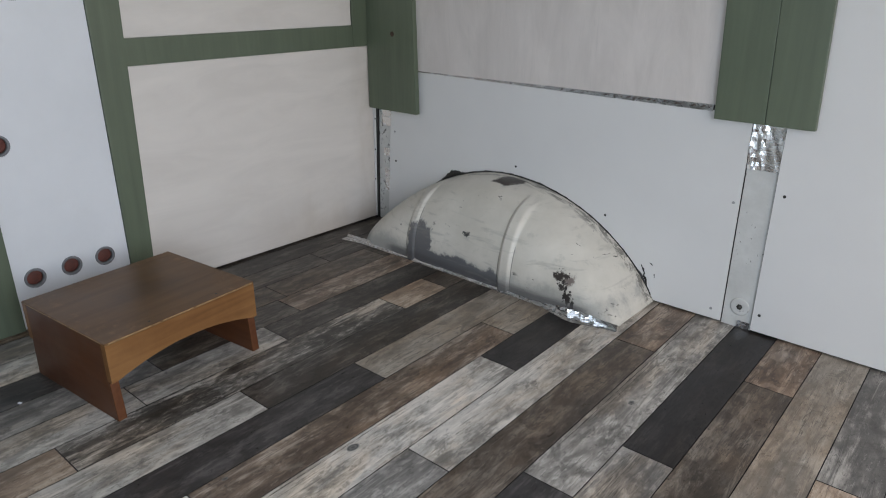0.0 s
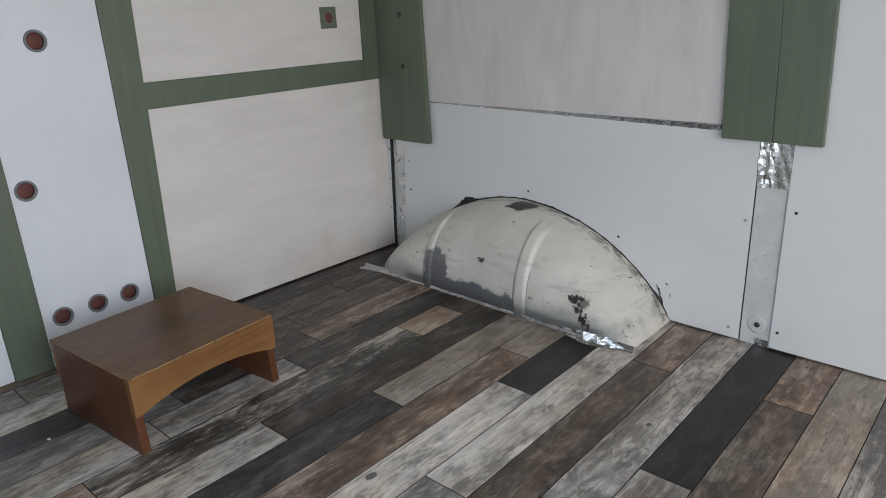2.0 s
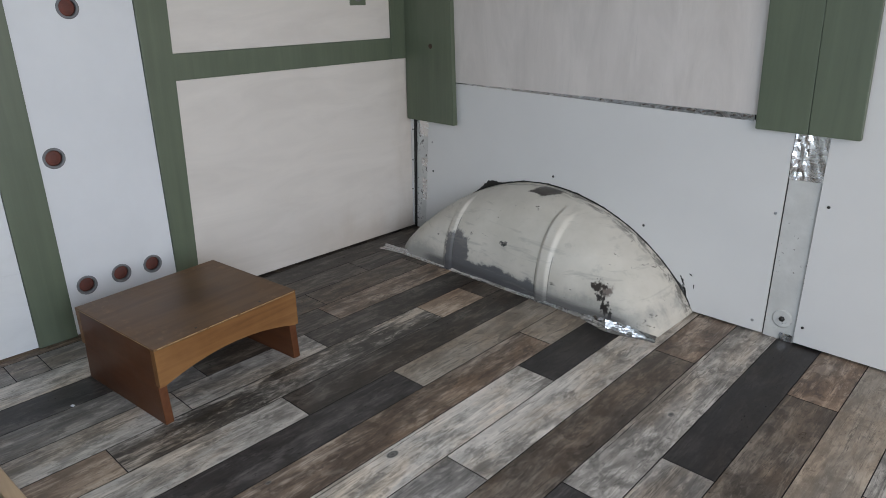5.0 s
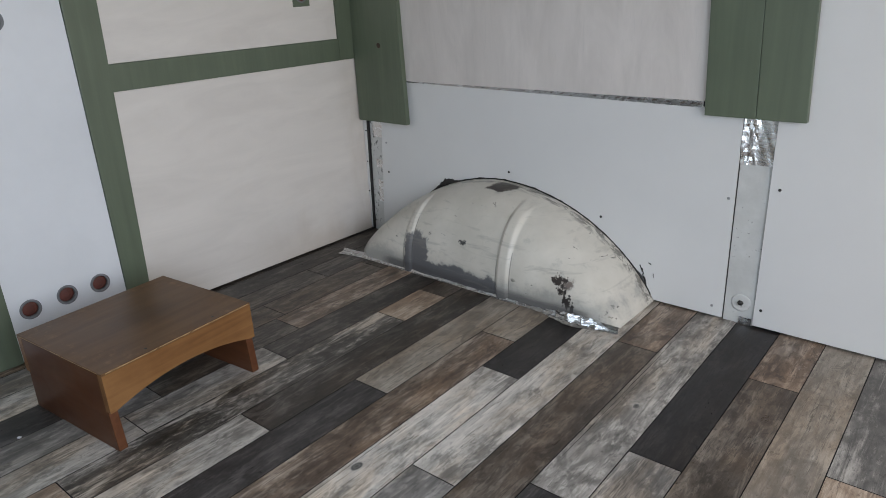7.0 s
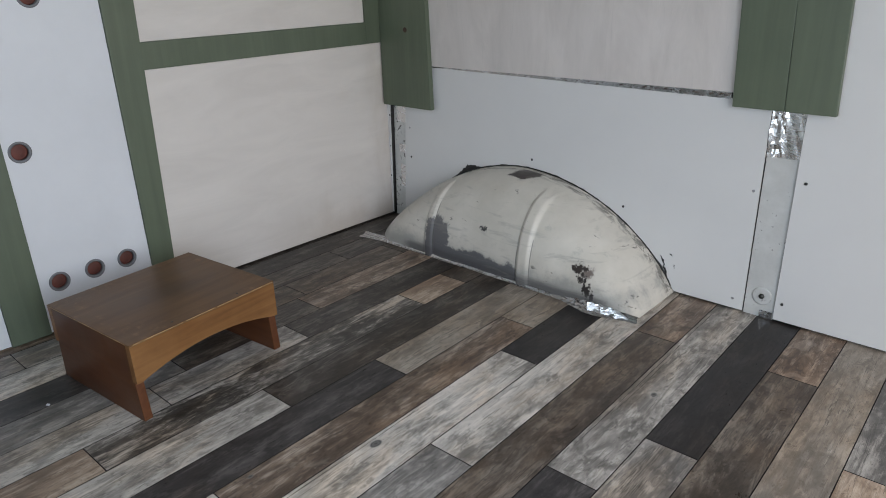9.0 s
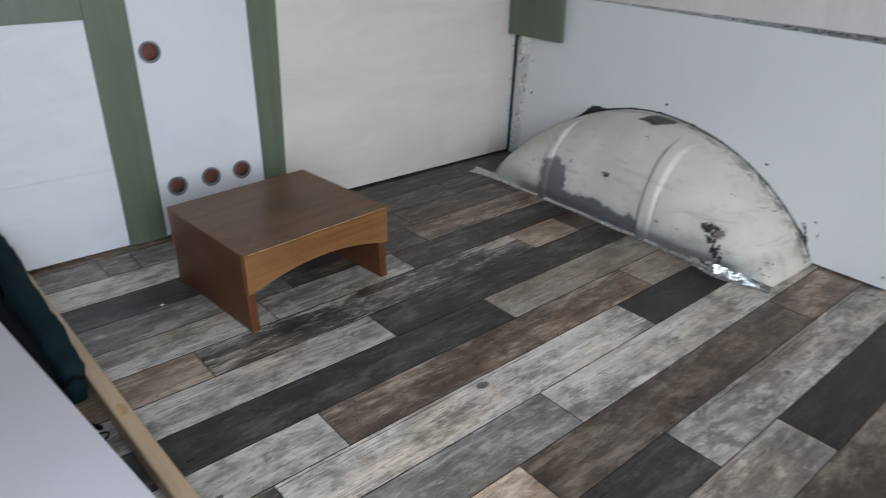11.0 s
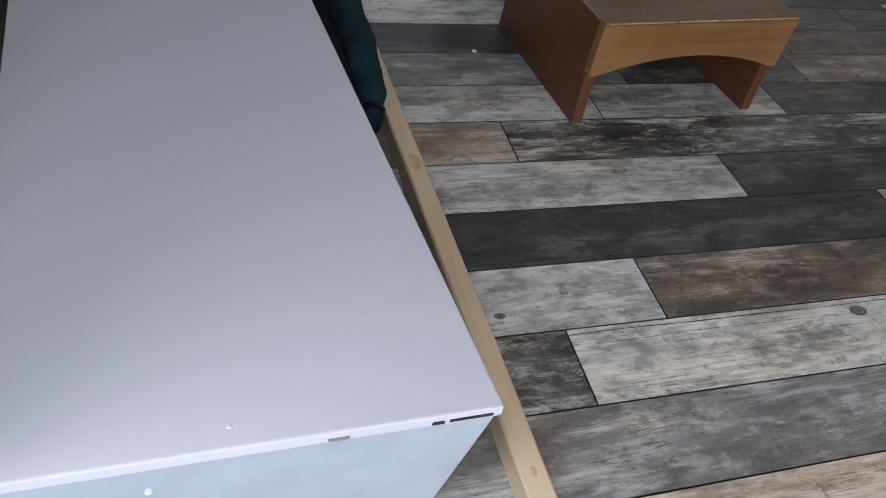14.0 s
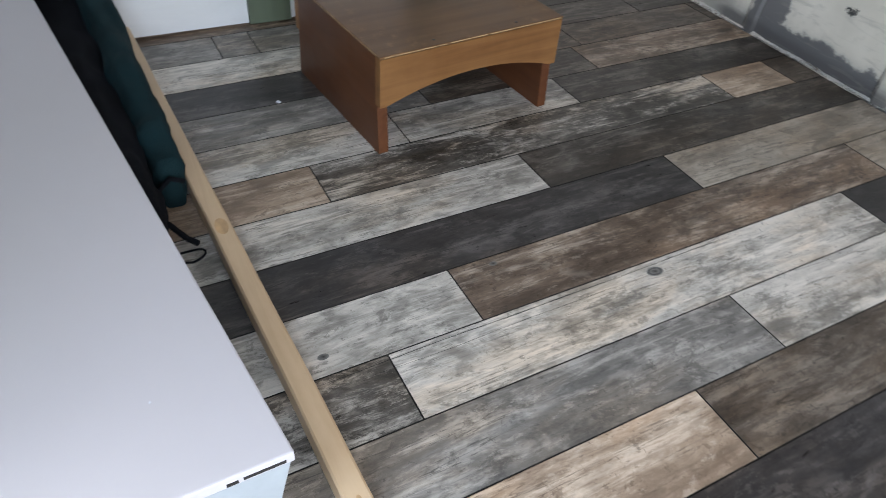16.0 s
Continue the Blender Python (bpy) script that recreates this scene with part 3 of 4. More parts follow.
V0, V1, VC = (0.790, 0.882), (1.170, 1.247), (2.022, 2.098)
column_holes = [(0.931, 0.134), (1.021, 0.140), (1.107, 0.142), (0.918, 0.474), (1.015, 0.818)]
panel = part("hole_panel", drilled_plate(V0[1] + 0.001, V1[0] - 0.001, 0.006, 1.88, column_holes, HOLE_R, 0.012), COLUMN, wall_west, "white panel drilled with round holes")
for u, v in column_holes:
    # the ring's grey stands in for the soft shadow at the hole's edge
    rim = part("hole_shade_ring", ring(HOLE_R - 0.0040, HOLE_R + 0.0024, 0.011), RIM, panel, "grey ring for the soft shadow round the hole", True)
    rim.matrix_world = pose(WEST + 0.0002, u, v, 0, 90, 0)
    back = part("hole_backing", disc(HOLE_R - 0.0042, 0.004, 28, 0.002), REDDISH, panel, "red-brown backing in the hole")
    back.matrix_world = pose(WEST - 0.0115, u, v, 0, 90, 0)

part("lower_panel", block(WEST - 0.012, WEST, V1[1] - 0.022, NORTH - 0.0045, 0.006, 0.627, 0.0008, 1), CREAM, wall_west, "white washed plywood panel")
part("upper_panel", block(WEST - 0.012, WEST, V1[1] + 0.001, VC[0] - 0.001, 0.697, 1.88, 0.0008, 1), CREAM, wall_west, "white washed plywood panel")
part("side_panel", block(WEST - 0.012, WEST, 0.5045, V0[0] - 0.001, 0.006, 0.2115), BLUISH, wall_west)
part("side_panel", block(WEST - 0.012, WEST, SOUTH + 0.002, V0[0] - 0.001, 0.212, 0.556), BLUISH, wall_west, "white painted panel above the locker opening")
part("top_panel", block(WEST - 0.012, WEST, SOUTH + 0.002, V0[0] - 0.001, 0.632, 1.88), BLUISH, wall_west)
part("green_batten", block(WEST - 0.012, WEST + 0.006, *V0, 0.004, 1.88, 0.0012), GREEN, wall_west, "sage green upright batten")
bm = block(WEST - 0.012, WEST + 0.006, *V1, 0.004, 1.88, 0.0012)
for v in bm.verts:
    if v.co.y > 1.2:
        v.co.y += 0.028 * (v.co.z - 0.55)
part("green_batten", bm, GREEN, wall_west, "sage green upright batten")
part("green_batten", block(WEST - 0.012, WEST + 0.006, *VC, 0.628, 1.88, 0.0012), GREEN, wall_west, "sage green upright batten")
part("green_rail", block(WEST - 0.012, WEST + 0.0055, V1[1] + 0.0005, VC[0] - 0.0005, 0.6275, 0.6965, 0.0012), GREEN, wall_west, "sage green cross rail")
part("green_rail", block(WEST - 0.012, WEST + 0.0055, SOUTH + 0.002, V0[0] - 0.0005, 0.5565, 0.6315, 0.0012), GREEN, wall_west, "sage green cross rail")

# square outlet cut in the upper panel
outlet = part("outlet_plate", block(WEST, WEST + 0.004, 1.855, 1.919, 0.805, 0.871, 0.001, 1), GREEN, wall_west, "green square outlet plate")
rim = part("outlet_rim", ring(0.017, 0.022, 0.003), RIM, outlet, "", True)
rim.matrix_world = pose(WEST + 0.0045, 1.887, 0.838, 0, 90, 0)
back = part("outlet_backing", disc(0.0172, 0.001, 24, 0.001), REDDISH, outlet)
back.matrix_world = pose(WEST + 0.0042, 1.887, 0.838, 0, 90, 0)

# ---- north wall: sheet steel with panels, posts and boards ----
wall_north = part("wall_north", block(WEST - 0.03, EAST, NORTH + 0.022, NORTH + 0.060, -0.04, TOP), STEEL)
tagged(wall_north, "van side wall with white panels and sage green boards", "wall", kind="structure")

def leaning(bm, amount):
    """Leans what stands in the corner with the curve of the van's side."""
    for v in bm.verts:
        v.co.x -= amount * max(0, 1 - v.co.z / 0.4)
    return bm


ARCH_MID, ARCH_HALF, ARCH_RISE, ARCH_FOOT = -0.984, 0.508, 0.276, 1.885
ARCH_LEFT = 0.462
ARCH_R = (ARCH_HALF ** 2 + ARCH_RISE ** 2) / (2 * ARCH_RISE)


def arch_height(x):
    """Height of the wheel arch's crest at x: a flat arc."""
    if x < ARCH_MID:
        return ARCH_RISE * (1 - min(1.0, (ARCH_MID - x) / ARCH_LEFT) ** 1.8) ** 0.6
    d = min(x - ARCH_MID, ARCH_HALF)
    arc = math.sqrt(ARCH_R ** 2 - d * d) - (ARCH_R - ARCH_RISE)
    oval = ARCH_RISE * math.sqrt(max(0.0, 1 - (d / ARCH_HALF) ** 2))
    return max(0.0, 0.85 * arc + 0.15 * oval)


def arched_panel(x0, x1, z1, front, thick):
    """White lower panel with a ragged cut round the wheel arch."""
    bm = bmesh.new()
    n = 220
    rows = []
    for i in range(n + 1):
        x = x0 + (x1 - x0) * i / n
        low = 0.006
        if abs(x - ARCH_MID) < ARCH_HALF:
            low = max(low, arch_height(x) + 0.003 + 0.004 * max(0, noise.noise(Vector((x * 60, 3, 0)))))
        top = z1 - 0.0125 * i / n
        rows.append([bm.verts.new(p) for p in ((x, front, low), (x, front, top), (x, front + thick, top), (x, front + thick, low))])
        for v in rows[-1]:
            v.co.x -= 0.036 * max(0, 1 - v.co.z / 0.4) * min(1, max(0, (-1.3 - x) / 0.19))
    for a, b in zip(rows, rows[1:]):
        for k in range(4):
            bm.faces.new((a[k], b[k], b[(k + 1) % 4], a[(k + 1) % 4]))
    bm.faces.new(rows[0])
    bm.faces.new(rows[-1])
    return bm


lower = part("lower_panel", arched_panel(-1.494, -0.2889, 0.5555, NORTH, 0.004), LOWER, wall_north, "smooth white panel cut round the wheel arch")
upper = part("upper_panel", block(-1.50, -0.26, NORTH - 0.007, NORTH + 0.006, 0.5585, 1.88, 0.0008, 1), WASH, wall_north, "whitewashed plywood panel with upright grain")
side = part("side_panel", block(-0.212, EAST - 0.052, NORTH, NORTH + 0.004, 0.006, 1.88), LOWER, wall_north, "smooth white panel")
edge = part("edge_panel", leaning(block(WEST + 0.001, -1.5725, NORTH - 0.0040, NORTH + 0.0060, 0.008, 0.62), 0.016), LOWER, wall_north, "narrow white strip in the corner")
for z in (0.150, 0.262, 0.375):
    sc = part("screw", disc(0.003, 0.0012, 10, 0.0006), SCREW, edge)
    sc.matrix_world = pose(-1.580 - 0.016 * max(0, 1 - z / 0.4), NORTH - 0.004, z, 90, 0, 0)


def foil_strip(x0, x1, z0, z1, y, rough, seed, nx=60, nz=6):
    """Crumpled foil tape lying on the wall."""
    bm = bmesh.new()
    grid = []
    for i in range(nx + 1):
        row = []
        for k in range(nz + 1):
            x, z = x0 + (x1 - x0) * i / nx, z0 + (z1 - z0) * k / nz
            if 0 < i < nx and 0 < k < nz:
                x += 0.45 * (x1 - x0) / nx * noise.noise(Vector((i * 3.7, k * 5.1, seed)))
                z += 0.45 * (z1 - z0) / nz * noise.noise(Vector((i * 2.9, k * 4.3, seed + 7)))
            calm = 1.0 - 0.92 * min(1, max(0, (i / nx - 0.38) * 6)) * min(1, max(0, (0.93 - k / nz) * 6))
            row.append(bm.verts.new((x, y - calm * rough * abs(noise.noise(Vector((x * 42 + z * 12 + seed, z * 13, seed)))) - calm * rough * 0.3 * abs(noise.noise(Vector((x * 120, z * 60, seed)))), z)))
        grid.append(row)
    for i in range(nx):
        for k in range(nz):
            a, b, c, d = grid[i][k], grid[i + 1][k], grid[i + 1][k + 1], grid[i][k + 1]
            for face in (((a, b, c), (a, c, d)) if noise.noise(Vector((i * 7.7, k * 9.1, seed))) > 0 else ((a, b, d), (b, c, d))):
                bm.faces.new(face)
    return bm


def seam_strip():
    """Foil showing in the seam, wider toward one end."""
    bm = bmesh.new()
    rows = []
    for i in range(121):
        f = i / 120
        x = -1.385 + 1.0 * f
        h = 0.004 + 0.016 * max(0, f - 0.1) / 0.9
        wob = 0.0025 * noise.noise(Vector((x * 38, 1, 0)))
        rows.append([bm.verts.new((x, NORTH - 0.0005 - 0.002 * abs(noise.noise(Vector((x * 70, k * 9, 2)))), 0.5545 - 0.0125 * f + (k / 3) * (h + wob))) for k in range(4)])
    for a, b in zip(rows, rows[1:]):
        for k in range(3):
            bm.faces.new((a[k], b[k], b[k + 1], a[k + 1]))
    return bm


part("seam_gap", block(-1.39, -0.385, NORTH + 0.0045, NORTH + 0.008, 0.538, 0.575), SEALANT_GAP, wall_north, "dark gap along the panel seam")
part("seam_tape", seam_strip(), DULL_FOIL, wall_north, "creased silver tape in the panel seam")

# recessed steel post with foil and a bolt
post = part("steel_post", block(-0.2872, -0.2135, NORTH + 0.006, NORTH + 0.021, 0.0, 0.90, 0.002), STEEL, wall_north, "bare off-white steel post between the panels")
part("foil_tape", foil_strip(-0.287, -0.214, 0.416, 0.560, NORTH + 0.005, 0.016, 3.0, 15, 15), FOIL, post, "crumpled silver tape")
part("foil_scrap", foil_strip(-0.246, -0.216, 0.002, 0.022, NORTH + 0.002, 0.005, 9.0, 16, 10), FOIL, post, "torn scrap of silver tape")
# thin strips paint in shadow lines that the shallow panel edges don't cast
part("post_shadow_line", block(-0.2888, -0.2876, NORTH + 0.0042, NORTH + 0.020, 0.004, 0.545), SEALANT_GAP, wall_north, "dark strip for the shadow line beside the post")
part("post_shadow_line", block(-0.2133, -0.2121, NORTH + 0.0030, NORTH + 0.020, 0.004, 0.545), RIM, wall_north, "grey strip for the shadow line beside the post")
washer = part("washer", disc(0.024, 0.0022, 32), STEEL, post, "round embossed washer", True)
washer.matrix_world = pose(-0.247, NORTH + 0.006, 0.058, 90, 0, 0)
bolt = part("bolt", disc(0.0075, 0.005, 6, 0.002), SCREW, post, "dark bolt head", True)
bolt.matrix_world = pose(-0.247, NORTH + 0.0045, 0.058, 90, 0, 0)

corner_post = part("steel_corner_post", leaning(block(-1.563, -1.490, NORTH + 0.006, NORTH + 0.021, 0.0, 0.62, 0.002), 0.02), DIRTY_STEEL, wall_north, "dirty steel post in the corner")
part("corner_gap", leaning(block(-1.5720, -1.5640, NORTH - 0.0015, NORTH + 0.008, 0.002, 0.60), 0.018), SEALANT_GAP, wall_north, "black gap in the corner")
part("foil_tape", foil_strip(-1.552, -1.498, 0.355, 0.42, NORTH + 0.005, 0.005, 5.0, 20, 20), FOIL, corner_post, "crumpled silver tape")
part("foil_scrap", foil_strip(-1.545, -1.505, 0.115, 0.20, NORTH + 0.005, 0.005, 11.0, 20, 20), FOIL, corner_post, "torn scrap of silver tape")
part("foil_scrap", foil_strip(-1.548, -1.515, 0.245, 0.275, NORTH + 0.005, 0.005, 13.0, 20, 12), FOIL, corner_post, "torn scrap of silver tape")

# sage green boards
def board(x0, x1, z0, lean, y0, y1):
    bm = block(x0, x1, y0, y1, z0, 1.88, 0.002)
    for v in bm.verts:
        if v.co.x > x0 + 0.01 or x0 > -1.0:
            v.co.x += lean * (v.co.z - z0)
    return bm


board_a = part("green_board", board(WEST + 0.0065, -1.357, 0.417, -0.033, NORTH - 0.026, NORTH - 0.0075), GREEN, wall_north, "sage green board in the corner")
part("green_board", board(-0.374, -0.2565, 0.5275, -0.034, NORTH - 0.020, NORTH - 0.0075), GREEN, wall_north, "sage green board")
part("green_board", board(-0.2555, -0.149, 0.527, -0.036, NORTH - 0.021, NORTH - 0.0055), GREEN, wall_north, "sage green board")
for x, z in ((-1.462, 0.672), (-1.466, 0.838), (-1.470, 1.05)):
    knot = part("screw_hole", disc(0.0085, 0.0006, 16), BROWN_HOLE, board_a, "brown countersunk screw hole")
    knot.matrix_world = pose(x, NORTH - 0.0259, z, 90, 0, 0)

for parent, x, z, mat in ((lower, -0.303, 0.327, ZINC), (lower, -0.316, 0.033, ZINC), (lower, -0.96, 0.305, SCREW),
                          (lower, -0.645, 0.218, SCREW), (lower, -1.486, 0.34, ZINC), (lower, -1.484, 0.235, SCREW), (side, -0.190, 0.365, SCREW), (side, -0.196, 0.052, SCREW)):
    sc = part("screw", disc(0.0038, 0.0016, 10, 0.0006), mat, parent)
    sc.matrix_world = pose(x, NORTH, z, 90, 0, 0)

# ---- wheel arch ----
def arch_mesh():
    bm = bmesh.new()
    nx, nk = 300, 30
    grid = []
    for i in range(nx + 1):
        a = math.pi * i / nx
        side = 0.45 * math.cos(a) + 0.55 * (1 - 2 * i / nx)
        x = ARCH_MID - (ARCH_LEFT if side > 0 else ARCH_HALF) * side
        h = arch_height(x)
        turn = min(1.0, max(0.0, (ARCH_MID - ARCH_LEFT + 0.07 - x) / 0.07))
        depth = (NORTH + 0.012 - ARCH_FOOT) * (0.72 + 0.28 * math.sqrt(1 - turn * turn))
        rib = max(0.8 * math.exp(-((x + 1.198) / 0.015) ** 6), math.exp(-((x + 0.830) / 0.0195) ** 8))
        row = []
        for k in range(nk + 1):
            f = math.pi / 2 * k / nk
            p = 2 / 2.5
            y = NORTH + 0.012 - depth * max(0.0, math.sin(f)) ** p
            z = h * max(0.0, math.cos(f)) ** p
            bulge = 0.0125 * rib * min(1, max(0, (f - 0.28) / 0.35)) * (0.35 + 0.65 * math.cos(f * 0.9))
            dent = -0.008 * math.exp(-((x + 0.70) / 0.05) ** 2 - ((z - 0.10) / 0.03) ** 2)
            wob = 0.0012 * noise.noise(Vector((x * 9, y * 9, z * 9)))
            o = bulge + dent + wob
            row.append(bm.verts.new((x, y - o * math.sin(f), max(0.0, z + o * math.cos(f) * min(1, h * 20)))))
        grid.append(row)
    for a, b in zip(grid, grid[1:]):
        for k in range(nk):
            if len({v.co.to_tuple(5) for v in (a[k], b[k], b[k + 1], a[k + 1])}) == 4:
                bm.faces.new((a[k], b[k], b[k + 1], a[k + 1]))
    return bm


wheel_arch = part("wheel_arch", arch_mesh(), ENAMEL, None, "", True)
tagged(wheel_arch, "scuffed off-white steel wheel arch against the van wall", "wheel arch")


def bead():
    """Ragged black sealant along the crest."""
    bm = bmesh.new()
    rows = []
    for i in range(261):
        x = ARCH_MID - ARCH_HALF * 0.985 + 2 * ARCH_HALF * 0.985 * i / 260
        h = arch_height(x)
        fat = 0.003 + 0.004 * max(0, noise.noise(Vector((x * 34, 7, 0)))) + 0.024 * math.exp(-((x + 1.215) / 0.036) ** 2) * (0.8 + 0.5 * noise.noise(Vector((x * 120, 1, 0))))
        if x < -1.29:
            fat *= 0.25
        fat *= 1.0 + 0.9 * math.exp(-((x + 0.52) / 0.04) ** 2)
        rows.append([bm.verts.new((x, y, z)) for y, z in ((NORTH + 0.004, h - 0.002), (NORTH - 0.0015, h - 0.001), (NORTH - 0.003, h + fat * 0.5), (NORTH - 0.001, h + fat), (NORTH + 0.004, h + fat))])
    for a, b in zip(rows, rows[1:]):
        for k in range(4):
            bm.faces.new((a[k], b[k], b[k + 1], a[k + 1]))
    return bm


part("sealant_bead", bead(), SEALANT_GAP, wheel_arch, "ragged black sealant along the crest")


def shard(length, width, seed):
    """A ragged smear of sealant, long in x, standing on z = 0."""
    rng = random.Random(seed)
    bm = bmesh.new()
    n = 9
    upper = [(length * (i / n - 0.5), width * (0.15 + rng.random()) * math.sin(math.pi * (i + 0.5) / (n + 1))) for i in range(n + 1)]
    lower = [(u, -width * 0.6 * rng.random() * math.sin(math.pi * (i + 0.5) / (n + 1))) for i, (u, _) in enumerate(upper)]
    face = bm.faces.new([bm.verts.new((u, v, 0)) for u, v in upper + lower[::-1]])
    made = bmesh.ops.extrude_face_region(bm, geom=[face])
    bmesh.ops.translate(bm, verts=[v for v in made["geom"] if isinstance(v, bmesh.types.BMVert)], vec=(0, 0, 0.0018))
    return bm


for k, (x, z, length, width, turn) in enumerate(((-0.514, 0.088, 0.030, 0.0040, -62), (-0.505, 0.060, 0.036, 0.0055, -68), (-0.494, 0.030, 0.030, 0.0060, -74),
                                                 (-0.492, 0.110, 0.010, 0.0022, -30), (-0.480, 0.078, 0.012, 0.0022, -80))):
    smear = part("sealant_smear", shard(length, width, 40 + k), SEALANT_GAP, wheel_arch, "ragged smear of black sealant")
    smear.matrix_world = pose(x, NORTH, z, 90, 0, 0) @ pose(0, 0, 0, 0, 0, turn)


def foil_skirt():
    """Creased foil tape along the arch's foot, heaped up toward one end."""
    bm = bmesh.new()
    rng = random.Random(5)
    xs = [-1.500]
    while xs[-1] < -0.475:
        xs.append(xs[-1] + (rng.uniform(0.015, 0.06) if xs[-1] < -0.72 else rng.uniform(0.005, 0.015)))
    folds = 6
    grid = []
    for x in xs:
        heap = math.exp(-((x + 0.595) / 0.065) ** 2)
        reach = 0.014 + 0.026 * heap + rng.uniform(0, 0.004) + 0.05 * max(0, (-1.42 - x) / 0.08) * 0.4
        row = []
        for k in range(folds + 1):
            f = k / folds
            ridge = (0.008 if k % 2 else 0.0) * rng.uniform(0.2, 1.3) * (1 - f)
            y = ARCH_FOOT + 0.006 - reach * f + 0.25 * reach / folds * rng.uniform(-1, 1)
            z = 0.0015 + 0.010 * (1 - f) ** 2 + ridge + heap * (1 - f) ** 0.6 * rng.uniform(0.002, 0.014)
            row.append(bm.verts.new((x + rng.uniform(-0.004, 0.004), y, z)))
        grid.append(row)
    for i, (a, b) in enumerate(zip(grid, grid[1:])):
        for k in range(folds):
            if rng.random() < 0.5:
                bm.faces.new((a[k], b[k], b[k + 1]))
                bm.faces.new((a[k], b[k + 1], a[k + 1]))
            else:
                bm.faces.new((a[k], b[k], a[k + 1]))
                bm.faces.new((b[k], b[k + 1], a[k + 1]))
    return bm


part("foil_skirt", foil_skirt(), DULL_FOIL, wheel_arch, "creased silver tape along the foot")


def foil_glint():
    """Three folds of foil against the arch's foot, added and angled to throw a glint."""
    bm = bmesh.new()
    for x0, x1, y0, tall, slope in ((-0.596, -0.560, 1.856, 0.024, 0.62), (-0.559, -0.524, 1.862, 0.019, 0.50), (-0.523, -0.494, 1.868, 0.011, 0.40)):
        grid = []
        for i in range(5):
            f = i / 4
            low = Vector((x0 + (x1 - x0) * f, y0 + slope * (x1 - x0) * f, 0.003))
            high = low + Vector((-0.27, 0.40, 1.0)) * tall * (1 - 0.35 * f)
            grid.append([bm.verts.new(low.lerp(high, k / 3) + Vector((0, -0.0022 * noise.noise(Vector((x0 * 40 + f * 3, k * 0.9, 3))), 0))) for k in range(4)])
        for a, b in zip(grid, grid[1:]):
            for k in range(3):
                bm.faces.new((a[k], b[k], b[k + 1], a[k + 1]))
    made = bmesh.ops.extrude_face_region(bm, geom=bm.faces[:])
    bmesh.ops.translate(bm, verts=[v for v in made["geom"] if isinstance(v, bmesh.types.BMVert)], vec=(0, 0.001, -0.0005))
    return bm


# folds added for the tape's glint, tilted between camera and lamp
part("foil_glint", foil_glint(), DULL_FOIL, wheel_arch, "folds of silver tape angled to make a glint")

# ---- stool ----
def arched_apron(length, top, end_drop, mid_drop, thick):
    """Apron board with a curved lower edge, along y, facing +x."""
    bm = bmesh.new()
    rows = []
    for i in range(41):
        f = -1 + 2 * i / 40
        y = f * length / 2
        low = top - mid_drop - (end_drop - mid_drop) * min(1, abs(f) / 0.93) ** 2.0
        rows.append([bm.verts.new(p) for p in ((0, y, low), (0, y, top), (-thick, y, top), (-thick, y, low))])
    for a, b in zip(rows, rows[1:]):
        for k in range(4):
            bm.faces.new((a[k], b[k], b[(k + 1) % 4], a[(k + 1) % 4]))
    bm.faces.new(rows[0])
    bm.faces.new(rows[-1])
    edges = [e for e in bm.edges if len(e.link_faces) == 2 and e.calc_face_angle(0) > 1.0]
    bmesh.ops.bevel(bm, geom=edges, offset=0.0012, segments=2, affect="EDGES")
    return bm


def build_stool(m):
    stool = empty("step_stool", m)
    tagged(stool, "low brown varnished wooden step stool with arched aprons", "stool")
    w, d, h = 0.366, 0.332, 0.180
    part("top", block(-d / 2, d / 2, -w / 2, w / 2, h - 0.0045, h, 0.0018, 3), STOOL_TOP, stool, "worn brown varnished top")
    for sx, turn in ((1, 0), (-1, 180)):
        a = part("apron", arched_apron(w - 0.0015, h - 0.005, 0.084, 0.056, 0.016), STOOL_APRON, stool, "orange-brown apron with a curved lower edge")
        a.matrix_basis = pose(sx * (d / 2 - 0.0006), 0, 0, 0, 0, turn)
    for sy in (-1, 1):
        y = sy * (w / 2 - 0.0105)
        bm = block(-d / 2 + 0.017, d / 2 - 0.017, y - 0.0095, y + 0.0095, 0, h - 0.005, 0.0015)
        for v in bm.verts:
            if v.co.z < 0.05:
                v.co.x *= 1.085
        part("side", bm, STOOL_SIDE_SHADED, stool, "red-brown side board with shade in its colour")
    for u, v in ((0.148, -0.075), (0.150, 0.09)):
        plug = part("screw_plug", disc(0.0028, 0.0004, 10), SCREW, stool, "small dark screw head")
        plug.matrix_basis = pose(u, v, h, 0, 0, 0)
    for y0, y1, up in ((-0.175, -0.06, 0.0), (-0.055, 0.02, 0.0003), (0.024, 0.178, 0.0)):
        part("worn_edge", block(y0 * 0.86, y1 * 0.86, -w / 2 - 0.0003, -w / 2 + 0.0016, h - 0.0026 + up, h - 0.0010 + up, 0.0005, 1), WORN, stool, "rubbed pale edge")
        part("worn_edge", block(d / 2 - 0.0022, d / 2 + 0.0004, y0, y1, h - 0.0034 + up, h - 0.0010 + up, 0.0008, 1), WORN, stool, "rubbed pale edge")
    return stool


build_stool(pose(-1.2165, 1.029, 0, 0, 0, 6.3))

